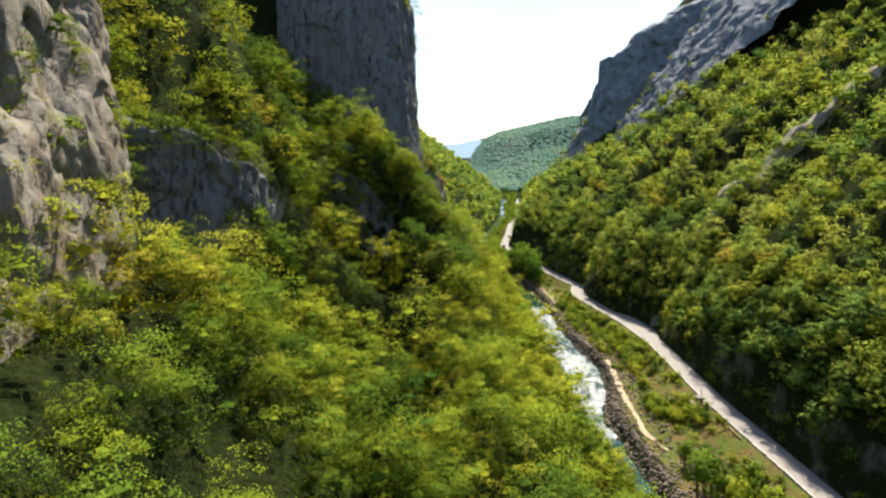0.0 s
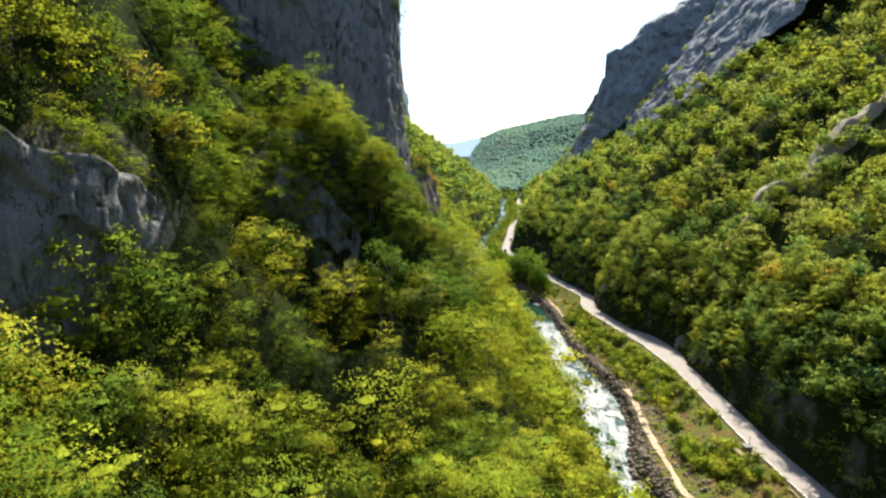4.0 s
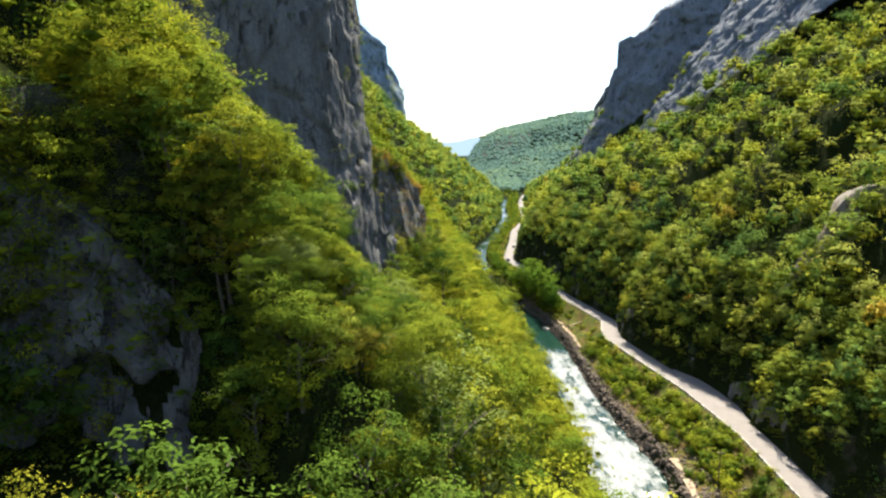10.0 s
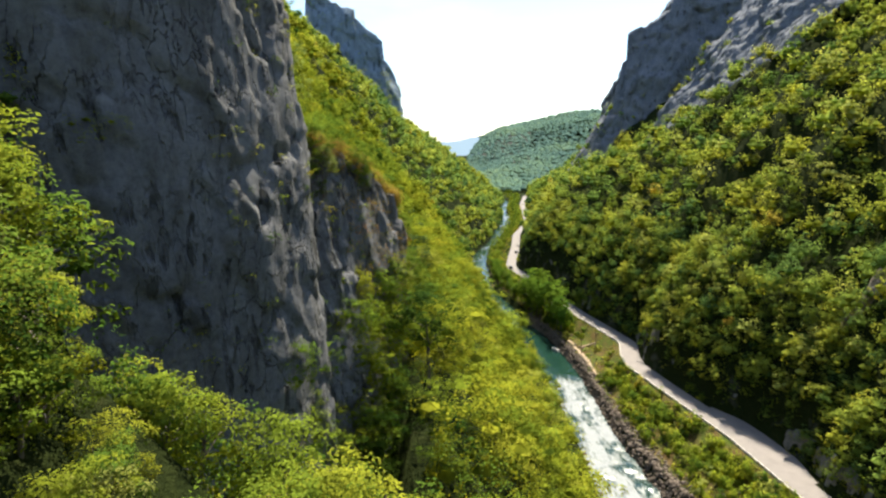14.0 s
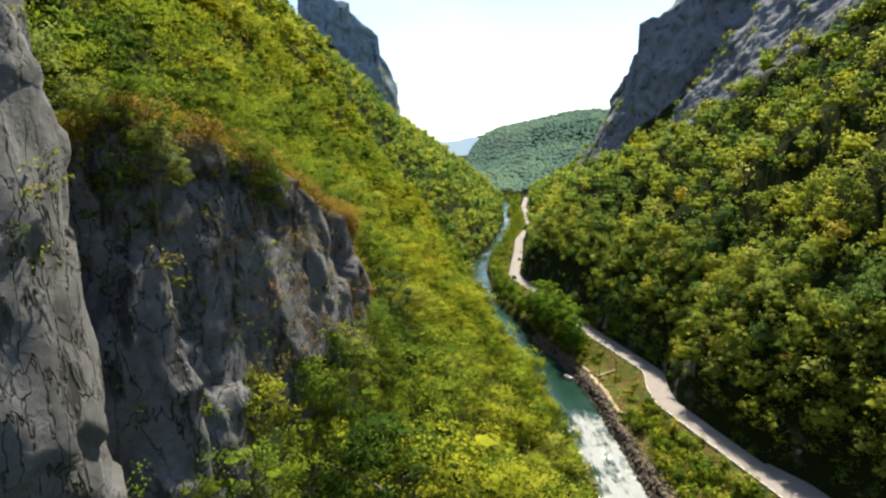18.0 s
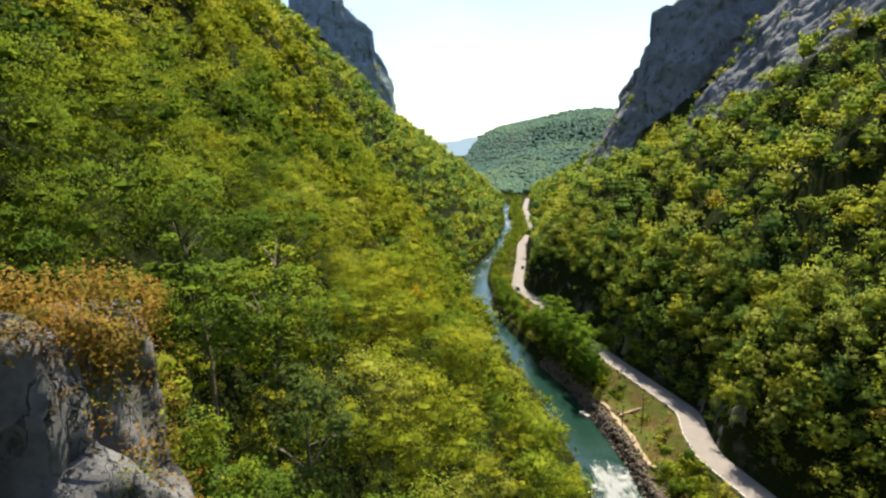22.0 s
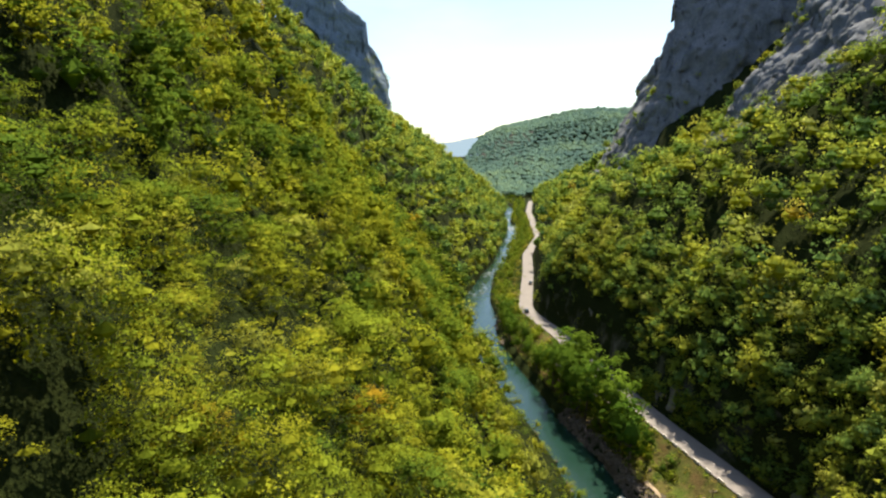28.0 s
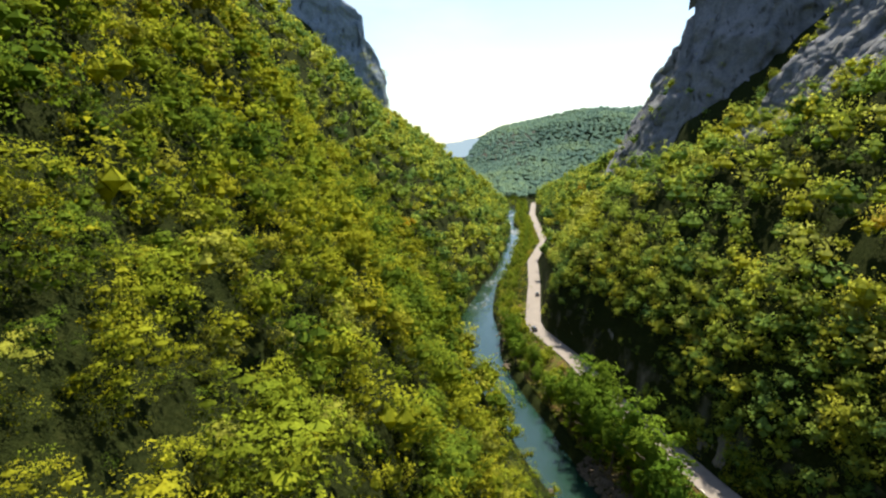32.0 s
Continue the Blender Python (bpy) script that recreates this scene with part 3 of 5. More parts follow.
def rock_slope(name, lower, upper, mat, label, rough_, cell, seed, grain):
    """A leaning rock face between a lower and an upper line."""
    lo, hi = np.array(lower, float), np.array(upper, float)
    n = int(np.linalg.norm(np.diff((lo + hi) / 2, axis=0), axis=1).sum() / cell)
    m = int(np.linalg.norm(hi - lo, axis=1).max() / cell)
    u = np.linspace(0, len(lo) - 1, n)
    a, b = (np.stack([np.interp(u, np.arange(len(lo)), v[:, i]) for i in range(3)], -1) for v in (lo, hi))
    p = a[None] + (b - a)[None] * np.linspace(0, 1, m)[:, None, None]
    out = unit(np.cross(np.gradient(p, axis=1), np.gradient(p, axis=0)))
    p = p + out * broken(p[..., 0], p[..., 1], p[..., 2], seed, rough_, grain)[..., None]
    FACES[name] = (p, out[0, :, :2])
    ob = new(name, mesh_from(name, p.reshape(-1, 3), grid_faces(m, n), True))
    ob.data.materials.append(mat)
    return tagged(ob, label, "cliff", kind="structure")


cliff("cliff_1", [(-24, 6), (-23, 22), (-24, 40), (-26.0, 52), (-32, 56)], 52, (118, 120, 122, 118, 108), rock_warm, "tall sunlit limestone cliff streaked grey and ochre", 0.07, 0.8, 0.4, 100)
cliff("cliff_2", [(-35, 50), (-30.5, 56.5), (-28, 62), (-25.5, 68), (-23.8, 73), (-25, 78)], 58, (79, 78.5, 78, 76, 73, 69), rock_grey, "shaded overhanging grey rock band above the trees", -0.12, 0.55, 0.35, 120, 6, 1.5)
cliff("cliff_3", [(-34, 119), (-20, 119), (-10.5, 123), (-5.2, 131), (-3.4, 136), (-2.6, 140), (-3.6, 143), (-14, 147)], (50, 46, 42, 40, 40, 40, 42, 50), (118, 117, 116, 114, 112, 111, 109, 106), rock_grey, "sheer grey limestone buttress with dark cracks and tufts", 0.06, 0.38, 0.33, 140, 10, 1.2)
cliff("cliff_9", [(-9, 139), (-4.5, 141), (-0.8, 144), (1.3, 153), (2.9, 159), (4.4, 164.5), (-1.0, 171)], (44, 42, 40, 40, 40, 42, 50), (73, 72.5, 71.5, 71, 69.5, 68, 66), rock_grey, "grey rock shoulder hung with ochre grass beside the buttress", 0.135, 0.6, 0.3, 150, 8, 1.6)
cliff("cliff_4", [(-36, 89.2), (-25, 91.8), (-16, 92.9), (-11, 93.6), (-8, 94.8), (-5.0, 98.0)], (56, 52, 48, 46, 44, 44), (90, 80, 73.5, 69.5, 66, 60), rock_grey, "shaded rock face below the tree-covered spur", 0.1, 0.9, 0.35, 170, 6, 1.5)
rock_slope("cliff_5", [(104, 398, 54), (117, 379, 73), (139, 349, 101), (169, 308, 140), (204, 260, 186), (244, 205, 234)], [(113, 426, 70), (119, 424, 77), (135, 421, 102), (152, 418, 127), (190, 408, 184), (245, 392, 252)], rock_far_haze, "grey rock rib standing out of the wooded slope", 1.9, 1.1, 180, 2.2)
cliff("cliff_6", [(122, 600), (106, 560), (96, 515), (99, 488), (116, 466), (150, 455), (190, 450), (250, 450)], (40, 40, 42, 44, 54, 66, 82, 95), (94, 106, 116, 128, 146, 166, 188, 210), rock_far_haze, "huge grey limestone mountainside above the forest", 0.44, 2.2, 1.5, 200, 40, 2, 3.0)
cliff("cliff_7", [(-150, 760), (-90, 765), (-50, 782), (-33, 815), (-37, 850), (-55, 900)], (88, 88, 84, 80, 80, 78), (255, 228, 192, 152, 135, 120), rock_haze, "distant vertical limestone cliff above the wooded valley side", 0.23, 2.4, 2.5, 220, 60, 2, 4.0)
rq = np.array([(9, 211), (13, 207), (19, 203), (33, 201), (50, 200), (68, 197)], float)
cliff("cliff_8", list(zip(right_foot(rq[:, 1]) + rq[:, 0], rq[:, 1])), right_ground(rq[:, 0], rq[:, 1]) - 3, right_ground(rq[:, 0], rq[:, 1]) + 5.5, rock_warm, "ochre rock crest of a spur between the trees", 0.5, 0.9, 0.9, 300, 5, 2.5)
for i, (ya, yb, h) in enumerate(((96, 186, 8), (186, 234, 5.5), (236, 276, 8), (278, 334, 4.5), (332, 428, 12))):
    yq = np.linspace(ya, yb, 14)[::-1]
    hq = lut(ROAD_Z, yq) + h * np.sin(np.linspace(0.25, math.pi - 0.25, 14)) ** 0.5
    cliff("rock_cut_%d" % (i + 1), list(zip(right_foot(yq) + 0.9, yq)), lut(ROAD_Z, yq) - 0.6, hq, rock_dark, "dark rock cutting beside the road", 0.16, 0.8, 0.8, 240 + 10 * i, 3, 2.5)

# ---- trees ----
PATH = np.array([np.interp(np.linspace(0, 32, 65), [r[0] for r in ROWS], [r[i] for r in ROWS]) for i in (1, 2, 3)]).T * (METRES * SQ, METRES, METRES * SQ)
_a = radians(TILT)
PATH = np.stack([PATH[:, 0], PATH[:, 1] * math.cos(_a) - PATH[:, 2] * math.sin(_a), PATH[:, 1] * math.sin(_a) + PATH[:, 2] * math.cos(_a) + EYE], -1)


def leaf_quads(rng, centres, outward, size):
    """Folded rhombic sprays of leaves at the centres, more or less facing outward and up."""
    n = len(centres)
    nrm = outward * 0.6 + np.array([0, 0, 0.7]) + rng.normal(0, 0.3, (n, 3))
    nrm /= np.linalg.norm(nrm, axis=1, keepdims=True)
    a = np.cross(nrm, rng.normal(0, 1, (n, 3)))
    a /= np.linalg.norm(a, axis=1, keepdims=True)
    b = np.cross(nrm, a)
    ln = (size * rng.uniform(0.65, 1.35, n))[:, None]
    wd = ln * rng.uniform(0.3, 0.52, n)[:, None]
    up = nrm * ln * 0.14
    return np.stack([centres - a * ln * 0.55, centres + b * wd * 0.62 + up, centres + a * ln * 0.55 - up * 0.8, centres - b * wd * 0.62 + up], 1)


def crown_quads(rng, clumps, leaves, size, tall=1.0, core=True, bands=4, sides=6, inner=0.36, balls=0):
    """A crown of radius about one round the origin: uneven clumps of sprays, with gaps between them."""
    g = rng.normal(0, 1, (clumps, 3))
    g /= np.linalg.norm(g, axis=1, keepdims=True)
    g[:, 2] = np.where(g[:, 2] < -0.72, -g[:, 2], g[:, 2])
    lobe = 0.82 + 0.3 * np.sin(g[:, 0] * 3.1 + rng.uniform(0, 6)) * np.cos(g[:, 1] * 2.7 + g[:, 2] * 2 + rng.uniform(0, 6))
    rad = (rng.uniform(0.42, 1.0, clumps) ** 0.7 * lobe)[:, None]
    cen = g * rad * np.array([1, 1, tall])
    cr = rng.uniform(0.5, 1.0, clumps) * 1.35 / clumps ** 0.42
    pick = rng.integers(0, clumps, leaves)
    o = rng.normal(0, 1, (leaves, 3))
    o /= np.linalg.norm(o, axis=1, keepdims=True)
    o = o + 0.55 * g[pick]
    o /= np.linalg.norm(o, axis=1, keepdims=True)
    shell = rng.uniform(0.55, 1.12, leaves)[:, None]
    pos = cen[pick] + o * cr[pick][:, None] * shell * np.array([1.2, 1.2, 0.62])
    q = leaf_quads(rng, pos, o, size)
    puff = unit(0.55 * o + 0.75 * g[pick] + np.array([0, 0, 0.2]) + rng.normal(0, 0.2, (leaves, 3)))
    if core:
        lat = np.linspace(-1, 1, bands + 1)
        ring = []
        for i in range(bands):
            for j in range(sides):
                cor = []
                for (ii, jj) in ((i, j), (i, j + 1), (i + 1, j + 1), (i + 1, j)):
                    th, ph = lat[ii] * math.pi / 2, jj * 2 * math.pi / sides
                    r = inner + 0.14 * inner * math.sin(3.1 * ph + 5 * th)
                    cor.append((r * math.cos(th) * math.cos(ph), r * math.cos(th) * math.sin(ph), r * tall * math.sin(th)))
                ring.append(cor)
        ring = np.array(ring)
        q = np.concatenate([q, ring])
        puff = np.concatenate([puff, unit(ring.mean(1))])
    for i in np.argsort(-cr)[:balls]:
        # dense twigs inside the larger clumps
        b, bp = crown_quads(rng, 1, 1, 0.01, 1.0, True, 2, 6, 1.0)
        q = np.concatenate([q, b[1:] * cr[i] * 0.45 * np.array([1.2, 1.2, 0.62]) + cen[i]])
        puff = np.concatenate([puff, unit(0.55 * bp[1:] + 0.75 * g[i])])
    return q, puff


def crown_tris(rng, clumps, leaves, size, tall=1.0, bands=3, sides=5, inner=0.4, lumps=0, balls=0):
    """The same for trees farther off, in triangles."""
    q, puff = crown_quads(rng, clumps, leaves, size * 1.3, tall, False, balls=balls)
    twigs, tp = q[leaves:], puff[leaves:]
    q, puff = q[:leaves], puff[:leaves]
    core, cp = (v[1:] for v in crown_quads(rng, 1, 1, 0.01, tall, True, bands, sides, inner))
    parts_ = [q[:, [1, 2, 3]], core[:, [0, 1, 2]], core[:, [0, 2, 3]]]
    puffs = [puff, cp, cp]
    if balls:
        parts_ += [twigs[:, [0, 1, 2]], twigs[:, [0, 2, 3]]]
        puffs += [tp, tp]
    small, sp = (v[1:] for v in crown_quads(rng, 1, 1, 0.01, 0.8, True, 2, 5, 1.0))
    for _ in range(lumps):
        g = rng.normal(0, 1, 3)
        g[2] = abs(g[2]) * 1.2 - 0.25
        g /= np.linalg.norm(g)
        l_ = small * rng.uniform(0.2, 0.33) + g * rng.uniform(0.4, 0.62) * np.array([1, 1, tall])
        parts_ += [l_[:, [0, 1, 2]], l_[:, [0, 2, 3]]]
        puffs += [sp, sp]
    return np.concatenate(parts_), np.concatenate(puffs)


def tube(points, radii, sides=6):
    """Quads of a tapering tube through the points."""
    out = []
    rings = []
    for p, r in zip(points, radii):
        rings.append([(p[0] + r * math.cos(2 * math.pi * i / sides), p[1] + r * math.sin(2 * math.pi * i / sides), p[2]) for i in range(sides)])
    for a, b in zip(rings, rings[1:]):
        for i in range(sides):
            j = (i + 1) % sides
            out.append([a[i], a[j], b[j], b[i]])
    return np.array(out)


def trunk_quads(rng, height, radius, limbs=5):
    top = np.array([rng.uniform(-0.5, 0.5), rng.uniform(-0.5, 0.5), height])
    mid = top * 0.5 + np.array([rng.uniform(-0.25, 0.25), rng.uniform(-0.25, 0.25), 0])
    parts = [tube([np.array([0, 0, -1.5]), mid, top], [radius * 1.25, radius * 0.8, radius * 0.25])]
    for i in range(limbs):
        f = rng.uniform(0.4, 0.85)
        st = mid * (f / 0.5) if f < 0.5 else mid + (top - mid) * (f - 0.5) / 0.5
        ang = rng.uniform(0, 2 * math.pi)
        ln = rng.uniform(1.2, 2.3)
        en = st + np.array([math.cos(ang) * ln, math.sin(ang) * ln, rng.uniform(0.7, 1.6)])
        parts.append(tube([st, (st + en) / 2 + np.array([0, 0, 0.15]), en], [radius * 0.42, radius * 0.3, radius * 0.1], 5))
    return np.concatenate(parts)


def quads_mesh(name, q, tone=None, puff=None):
    n, k = q.shape[:2]
    att = [(label, v) for label, v in (("tone", tone), ("puff", puff)) if v is not None]
    return mesh_from(name, q.reshape(-1, 3), np.arange(n * k).reshape(n, k), False, att)


rng = np.random.default_rng(7)


def scatter(y0, y1, o0, o1, sy, so, side, seed, keep=1.0):
    """Jittered stands of trees on one side: y, offset, x, z, slope."""
    r = np.random.default_rng(seed)
    ny, no = int((y1 - y0) / sy), int((o1 - o0) / so)
    y = y0 + (np.arange(ny)[:, None] + r.uniform(-0.15, 1.15, (ny, no))) * sy
    o = o0 + (np.arange(no)[None, :] + r.uniform(-0.15, 1.15, (ny, no))) * so
    y, o = y.ravel(), o.ravel()
    sel = r.uniform(0, 1, len(y)) < keep
    y, o = y[sel], o[sel]
    if side < 0:
        x, z = left_bank(y) - o, left_ground(o, y)
        slope = (left_ground(o + 1.2, y) - left_ground(o - 1.2, y)) / 2.4
    else:
        x, z = right_foot(y) + o, right_ground(o, y)
        slope = (right_ground(o + 1.2, y) - right_ground(o - 1.2, y)) / 2.4
    return np.stack([x, y, z, slope, o], -1)


def bare(x, y, z):
    """True where the rock faces stand free of trees."""
    a = (y > 8) & (y < 58) & (x < -24) & (x > -38) & (z > 66)
    b = (y > 51) & (y < 75) & (x < -23) & (x > -36) & (z > 64) & (z < 77)
    c = (y > 118) & (y < 168) & (x > -8) & (x < 4) & (z > 49) & (z < 72)
    d = (y > 117) & (y < 149) & (x > -16) & (x < -1) & (z > 52) & (z < 106)
    e = ((y > 378 - 1.374 * (x - 118)) & (y < 428) & (x > 110)) | ((y > 458) & (y < 570) & (x > 92))
    f = (y > 760) & (y < 900) & (x < -40) & (z > 88)
    g = (y > 94) & (y < 98) & (x > -20) & (x < -6) & (z > 52) & (z < 72)
    return a | b | c | d | e | f | g


stands = [scatter(-30, 330, 2, 130, 6.0, 4.0, -1, 1), scatter(330, 480, 2, 120, 4.9, 4.2, -1, 2), scatter(480, 960, 3, 175, 7.0, 6.4, -1, 3),
          scatter(40, 300, 15, 130, 5.4, 4.6, 1, 4), scatter(300, 480, 15, 190, 5.8, 5.0, 1, 5), scatter(480, 960, 3, 190, 7.2, 6.8, 1, 6), scatter(330, 900, 0.2, 5.2, 4.2, 2.5, -1, 12),
          scatter(60, 335, 1.4, 17, 3.6, 1.7, 1, 8), scatter(335, 480, 4.0, 17, 3.8, 1.8, 1, 9), scatter(14, 330, 8, 96, 4.6, 3.5, -1, 14)]
crown_r = [3.5, 3.6, 4.4, 3.7, 3.8, 4.5, 2.4, 2.7, 2.6, 2.1]
T = []
for s, cr in zip(stands, crown_r):
    r = np.random.default_rng(len(s))
    rad = cr * np.clip(r.normal(1, 0.24, len(s)), 0.5, 1.6)
    tone = np.clip(0.46 + 0.33 * fbm(s[:, 1] / 24, s[:, 0] / 24, s[:, 2] / 24, 61, 2) + r.normal(0, 0.22, len(s)), 0, 0.86)
    turned = r.uniform(0, 1, len(s)) < 0.004
    if s[0, 0] < 45 and s[0, 1] < 300:
        rad = rad * (0.34 + 0.66 * ss(s[:, 4], 2, 13 + 9 * ss(s[:, 1], 225, 260)))
        rad = rad * (1 - 0.28 * window(s[:, 1], 90, 100, 165, 190) * (1 - ss(s[:, 4], 9, 18)))
        tone = tone - 0.03 + 0.14 * ss(s[:, 1], 150, 230)
    elif s[0, 0] > 60 and s[0, 1] < 470:
        tone = tone + 0.1 + 0.12 * fbm(s[:, 1] / 11, s[:, 0] / 11, 0, 66, 2)
    s = s.copy()
    s[:, 2] += np.clip(r.normal(0.3, 0.9, len(s)), -1, 2.6)
    ok = ~bare(s[:, 0], s[:, 1], s[:, 2]) & ((s[:, 3] < 4.2) | (r.uniform(0, 1, len(s)) < 0.8))
    if cr < 2.2:
        ok &= (s[:, 1] < 190) | (r.uniform(0, 1, len(s)) < 0.8)
    hollow = (s[:, 0] < -4) & (s[:, 1] > 73) & (s[:, 1] < 92) & (s[:, 2] < 67)     # few trees stand in the hollow below the spur
    ok &= ~hollow | (r.uniform(0, 1, len(s)) < 0.34)
    T.append(np.stack([s[:, 0], s[:, 1], s[:, 2], rad, np.where(turned, 0.99, np.clip(tone, 0, 0.88))], -1)[ok])
# tall trees on the spur below the buttress; sunlight is painted into the spur's leaf tones
r = np.random.default_rng(33)
sy, sx = r.uniform(100, 118, 70), r.uniform(-16, 4, 70)
sz = left_ground(left_bank(sy) - sx, sy)
T.append(np.stack([sx, sy, sz - 0.5 + r.uniform(0, 1.5, 70), r.uniform(2.3, 3.7, 70), r.uniform(0.35, 0.85, 70)], -1))
sy, sx = np.concatenate([r.uniform(97.5, 118, 80), r.uniform(96.8, 101, 100)]), np.concatenate([r.uniform(-20, 5, 80), r.uniform(-16, 5, 100)])
sz = left_ground(left_bank(sy) - sx, sy)
T.append(np.stack([sx, sy, sz - 0.8, r.uniform(1.4, 2.2, 180), r.uniform(0.35, 0.88, 180)], -1))
sy, sx = r.uniform(90, 98, 90), r.uniform(-9, 4, 90)
sz = left_ground(left_bank(sy) - sx, sy)
T.append(np.stack([sx, sy, sz - 0.9, r.uniform(1.2, 2.0, 90), r.uniform(0.35, 0.85, 90)], -1))
# small trees cover the steep bank below and behind the shaded rock band
r = np.random.default_rng(44)
sy, so = r.uniform(40, 93, 9000), r.uniform(6, 70, 9000)
rise = (left_ground(so + 0.8, sy) - left_ground(so - 0.8, sy)) / 1.6
keep = r.uniform(0, 1, 9000) < np.where((left_ground(so, sy) < 68) & (sy < 80), 0.045, 0.03) * np.sqrt(1 + np.clip(rise, 0, 12) ** 2)
sy, so = sy[keep], so[keep]
sx, sz = left_bank(sy) - so, left_ground(so, sy)
keep = (sz > 44) & (sz < 112) & ~((sx > -30) & (sy > 76) & (sz < 67) & (r.uniform(0, 1, len(sx)) < 0.9)) & ~((sy > 57) & (sy < 72) & (sx > -30) & (sz > 68) & (sz < 76)) & ~((sy < 52) & (sx < -24) & (sz > 66))
sy, sx, sz = sy[keep], sx[keep], sz[keep]
# leaf tones darken from y 66 to 76, standing in for shade
T.append(np.stack([sx + 0.4, sy, sz - 0.9, r.uniform(1.4, 2.9, len(sx)), np.clip(r.normal(0.6, 0.25, len(sx)) - 0.28 * ss(sy, 66, 76), 0, 0.97)], -1))
# small trees hang over the road cut
sy, so = r.uniform(96, 428, 14000), r.uniform(0.4, 13, 14000)
rise = (right_ground(so + 0.5, sy) - right_ground(so - 0.5, sy)) / 1.0
keep = (r.uniform(0, 1, 14000) < 0.028 * np.sqrt(1 + np.clip(rise, 0, 8) ** 2)) & ~((sy > 345) & (sy < 412) & (so < 5.5)) & (so > np.where(sy < 270, 2.4, 0.4))
sy, so = sy[keep], so[keep]
T.append(np.stack([right_foot(sy) + so, sy, right_ground(so, sy) - 1.1, r.uniform(1.3, 2.4, len(sy)) * (0.7 + 0.3 * ss(so, 0, 4)), np.clip(r.normal(0.4, 0.22, len(sy)), 0, 0.9)], -1))
# a few trees hold on to the rock itself
r = np.random.default_rng(88)
for name, amount, lo, hi, j0, j1, size in (("cliff_1", 34, 70, 118, 0.62, 1.0, 1.9), ("cliff_1", 26, 62, 110, 0.0, 0.62, 1.5), ("cliff_2", 26, 73, 90, 0.0, 1.0, 2.0), ("cliff_3", 60, 98, 125, 0.0, 0.9, 1.9),
                                           ("cliff_9", 16, 69.5, 80, 0.0, 0.5, 1.6), ("cliff_3", 50, 74, 112, 0.84, 1.0, 1.7), ("cliff_4", 130, 48, 90, 0.0, 1.0, 1.7), ("cliff_4", 110, 58, 95, 0.0, 0.7, 2.4), ("cliff_3", 40, 42, 57, 0.4, 1.0, 1.9), ("cliff_9", 150, 44, 58, 0.2, 1.0, 2.0), ("cliff_3", 46, 62, 104, 0.0, 0.45, 2.0), ("cliff_5", 14, 60, 170, 0.0, 1.0, 2.2), ("rock_cut_1", 70, 12, 30, 0.0, 1.0, 1.9), ("rock_cut_2", 40, 10, 30, 0.0, 1.0, 1.7), ("rock_cut_3", 40, 12, 30, 0.0, 1.0, 1.7), ("rock_cut_4", 80, 9, 30, 0.0, 1.0, 1.9), ("rock_cut_5", 14, 15, 30, 0.0, 1.0, 1.9), ("cliff_6", 46, 40, 100, 0.0, 0.7, 2.8)):
    v, nrm = FACES[name]
    j = r.integers(int(j0 * (v.shape[1] - 1)), max(int(j1 * v.shape[1]), 1), 4000)
    p = v[r.integers(1, len(v), 4000), j]
    p = p[(p[:, 2] > lo) & (p[:, 2] < hi)][:amount]
    n = len(p)
    T.append(np.stack([p[:, 0], p[:, 1], p[:, 2] - 0.9, size * r.uniform(0.6, 1.3, n), r.uniform(0.1, 0.65, n)], -1))
for name, amount, size in (("cliff_5", 50, 1.8), ("cliff_4", 40, 1.9), ("cliff_3", 90, 1.4), ("cliff_9", 30, 1.0)):
    v, nrm = FACES[name]
    p = v[r.integers(len(v) - 7, len(v) - 2, amount), r.integers(0, v.shape[1], amount)]
    p = p[(p[:, 1] > 200) | (p[:, 1] < 105) | (p[:, 2] < 80)]
    amount = len(p)
    T.append(np.stack([p[:, 0], p[:, 1], p[:, 2] - 0.9, size * r.uniform(0.6, 1.3, amount), r.uniform(0.4, 0.8, amount)], -1))
# single trees that have turned yellow or orange
T.append(np.array([(3.8, 235.5, 46.0, 2.6, 0.995), (-11.6, 234.5, 60.5, 2.8, 0.84), (93.4, 246.4, 50.5, 3.0, 0.985), (86.5, 311.0, 53.5, 2.8, 0.985), (-3.0, 218.0, 53.0, 2.4, 0.985)]))
T = np.concatenate(T)
# on the spur the trees stay below its crest, which falls towards the river
crest = np.interp(T[:, 0] - 0.3 * np.clip(122 - T[:, 1], 0, 40), [-32, -18, -15, -12, -9, -7.8, -4.5, 1, 8], [96, 84, 79, 76, 71.8, 67.5, 66, 64, 58])
on_spur = (T[:, 1] > 94) & (T[:, 1] < 134) & (T[:, 0] < 8)
T[:, 3] = np.where(on_spur, np.minimum(T[:, 3], (crest - T[:, 2]) / 2.2), T[:, 3])
T = T[T[:, 3] > 0.9]
T[:, 4] = np.where((T[:, 4] > 0.9) & (np.abs(T[:, 0] - 60) > 0), T[:, 4], T[:, 4] * 0.96)
seen = (T[:, 1] > 17) & (T[:, 0] > -0.84 * T[:, 1] - 9) & (T[:, 0] < 0.84 * T[:, 1] + 14) & (T[:, 2] < 92 + 0.31 * T[:, 1]) & (T[:, 2] + 9 > 77 - 0.67 * T[:, 1])
T = T[seen]
lift = T[:, 3] * 1.15
C = T[:, :3] + np.stack([0 * lift, 0 * lift, lift], -1)
dist = np.sqrt(((C[:, None, :] - PATH[None, ::2, :]) ** 2).sum(-1)).min(1)
spur = (T[:, 1] > 98) & (T[:, 1] < 119) & (T[:, 0] < 4)
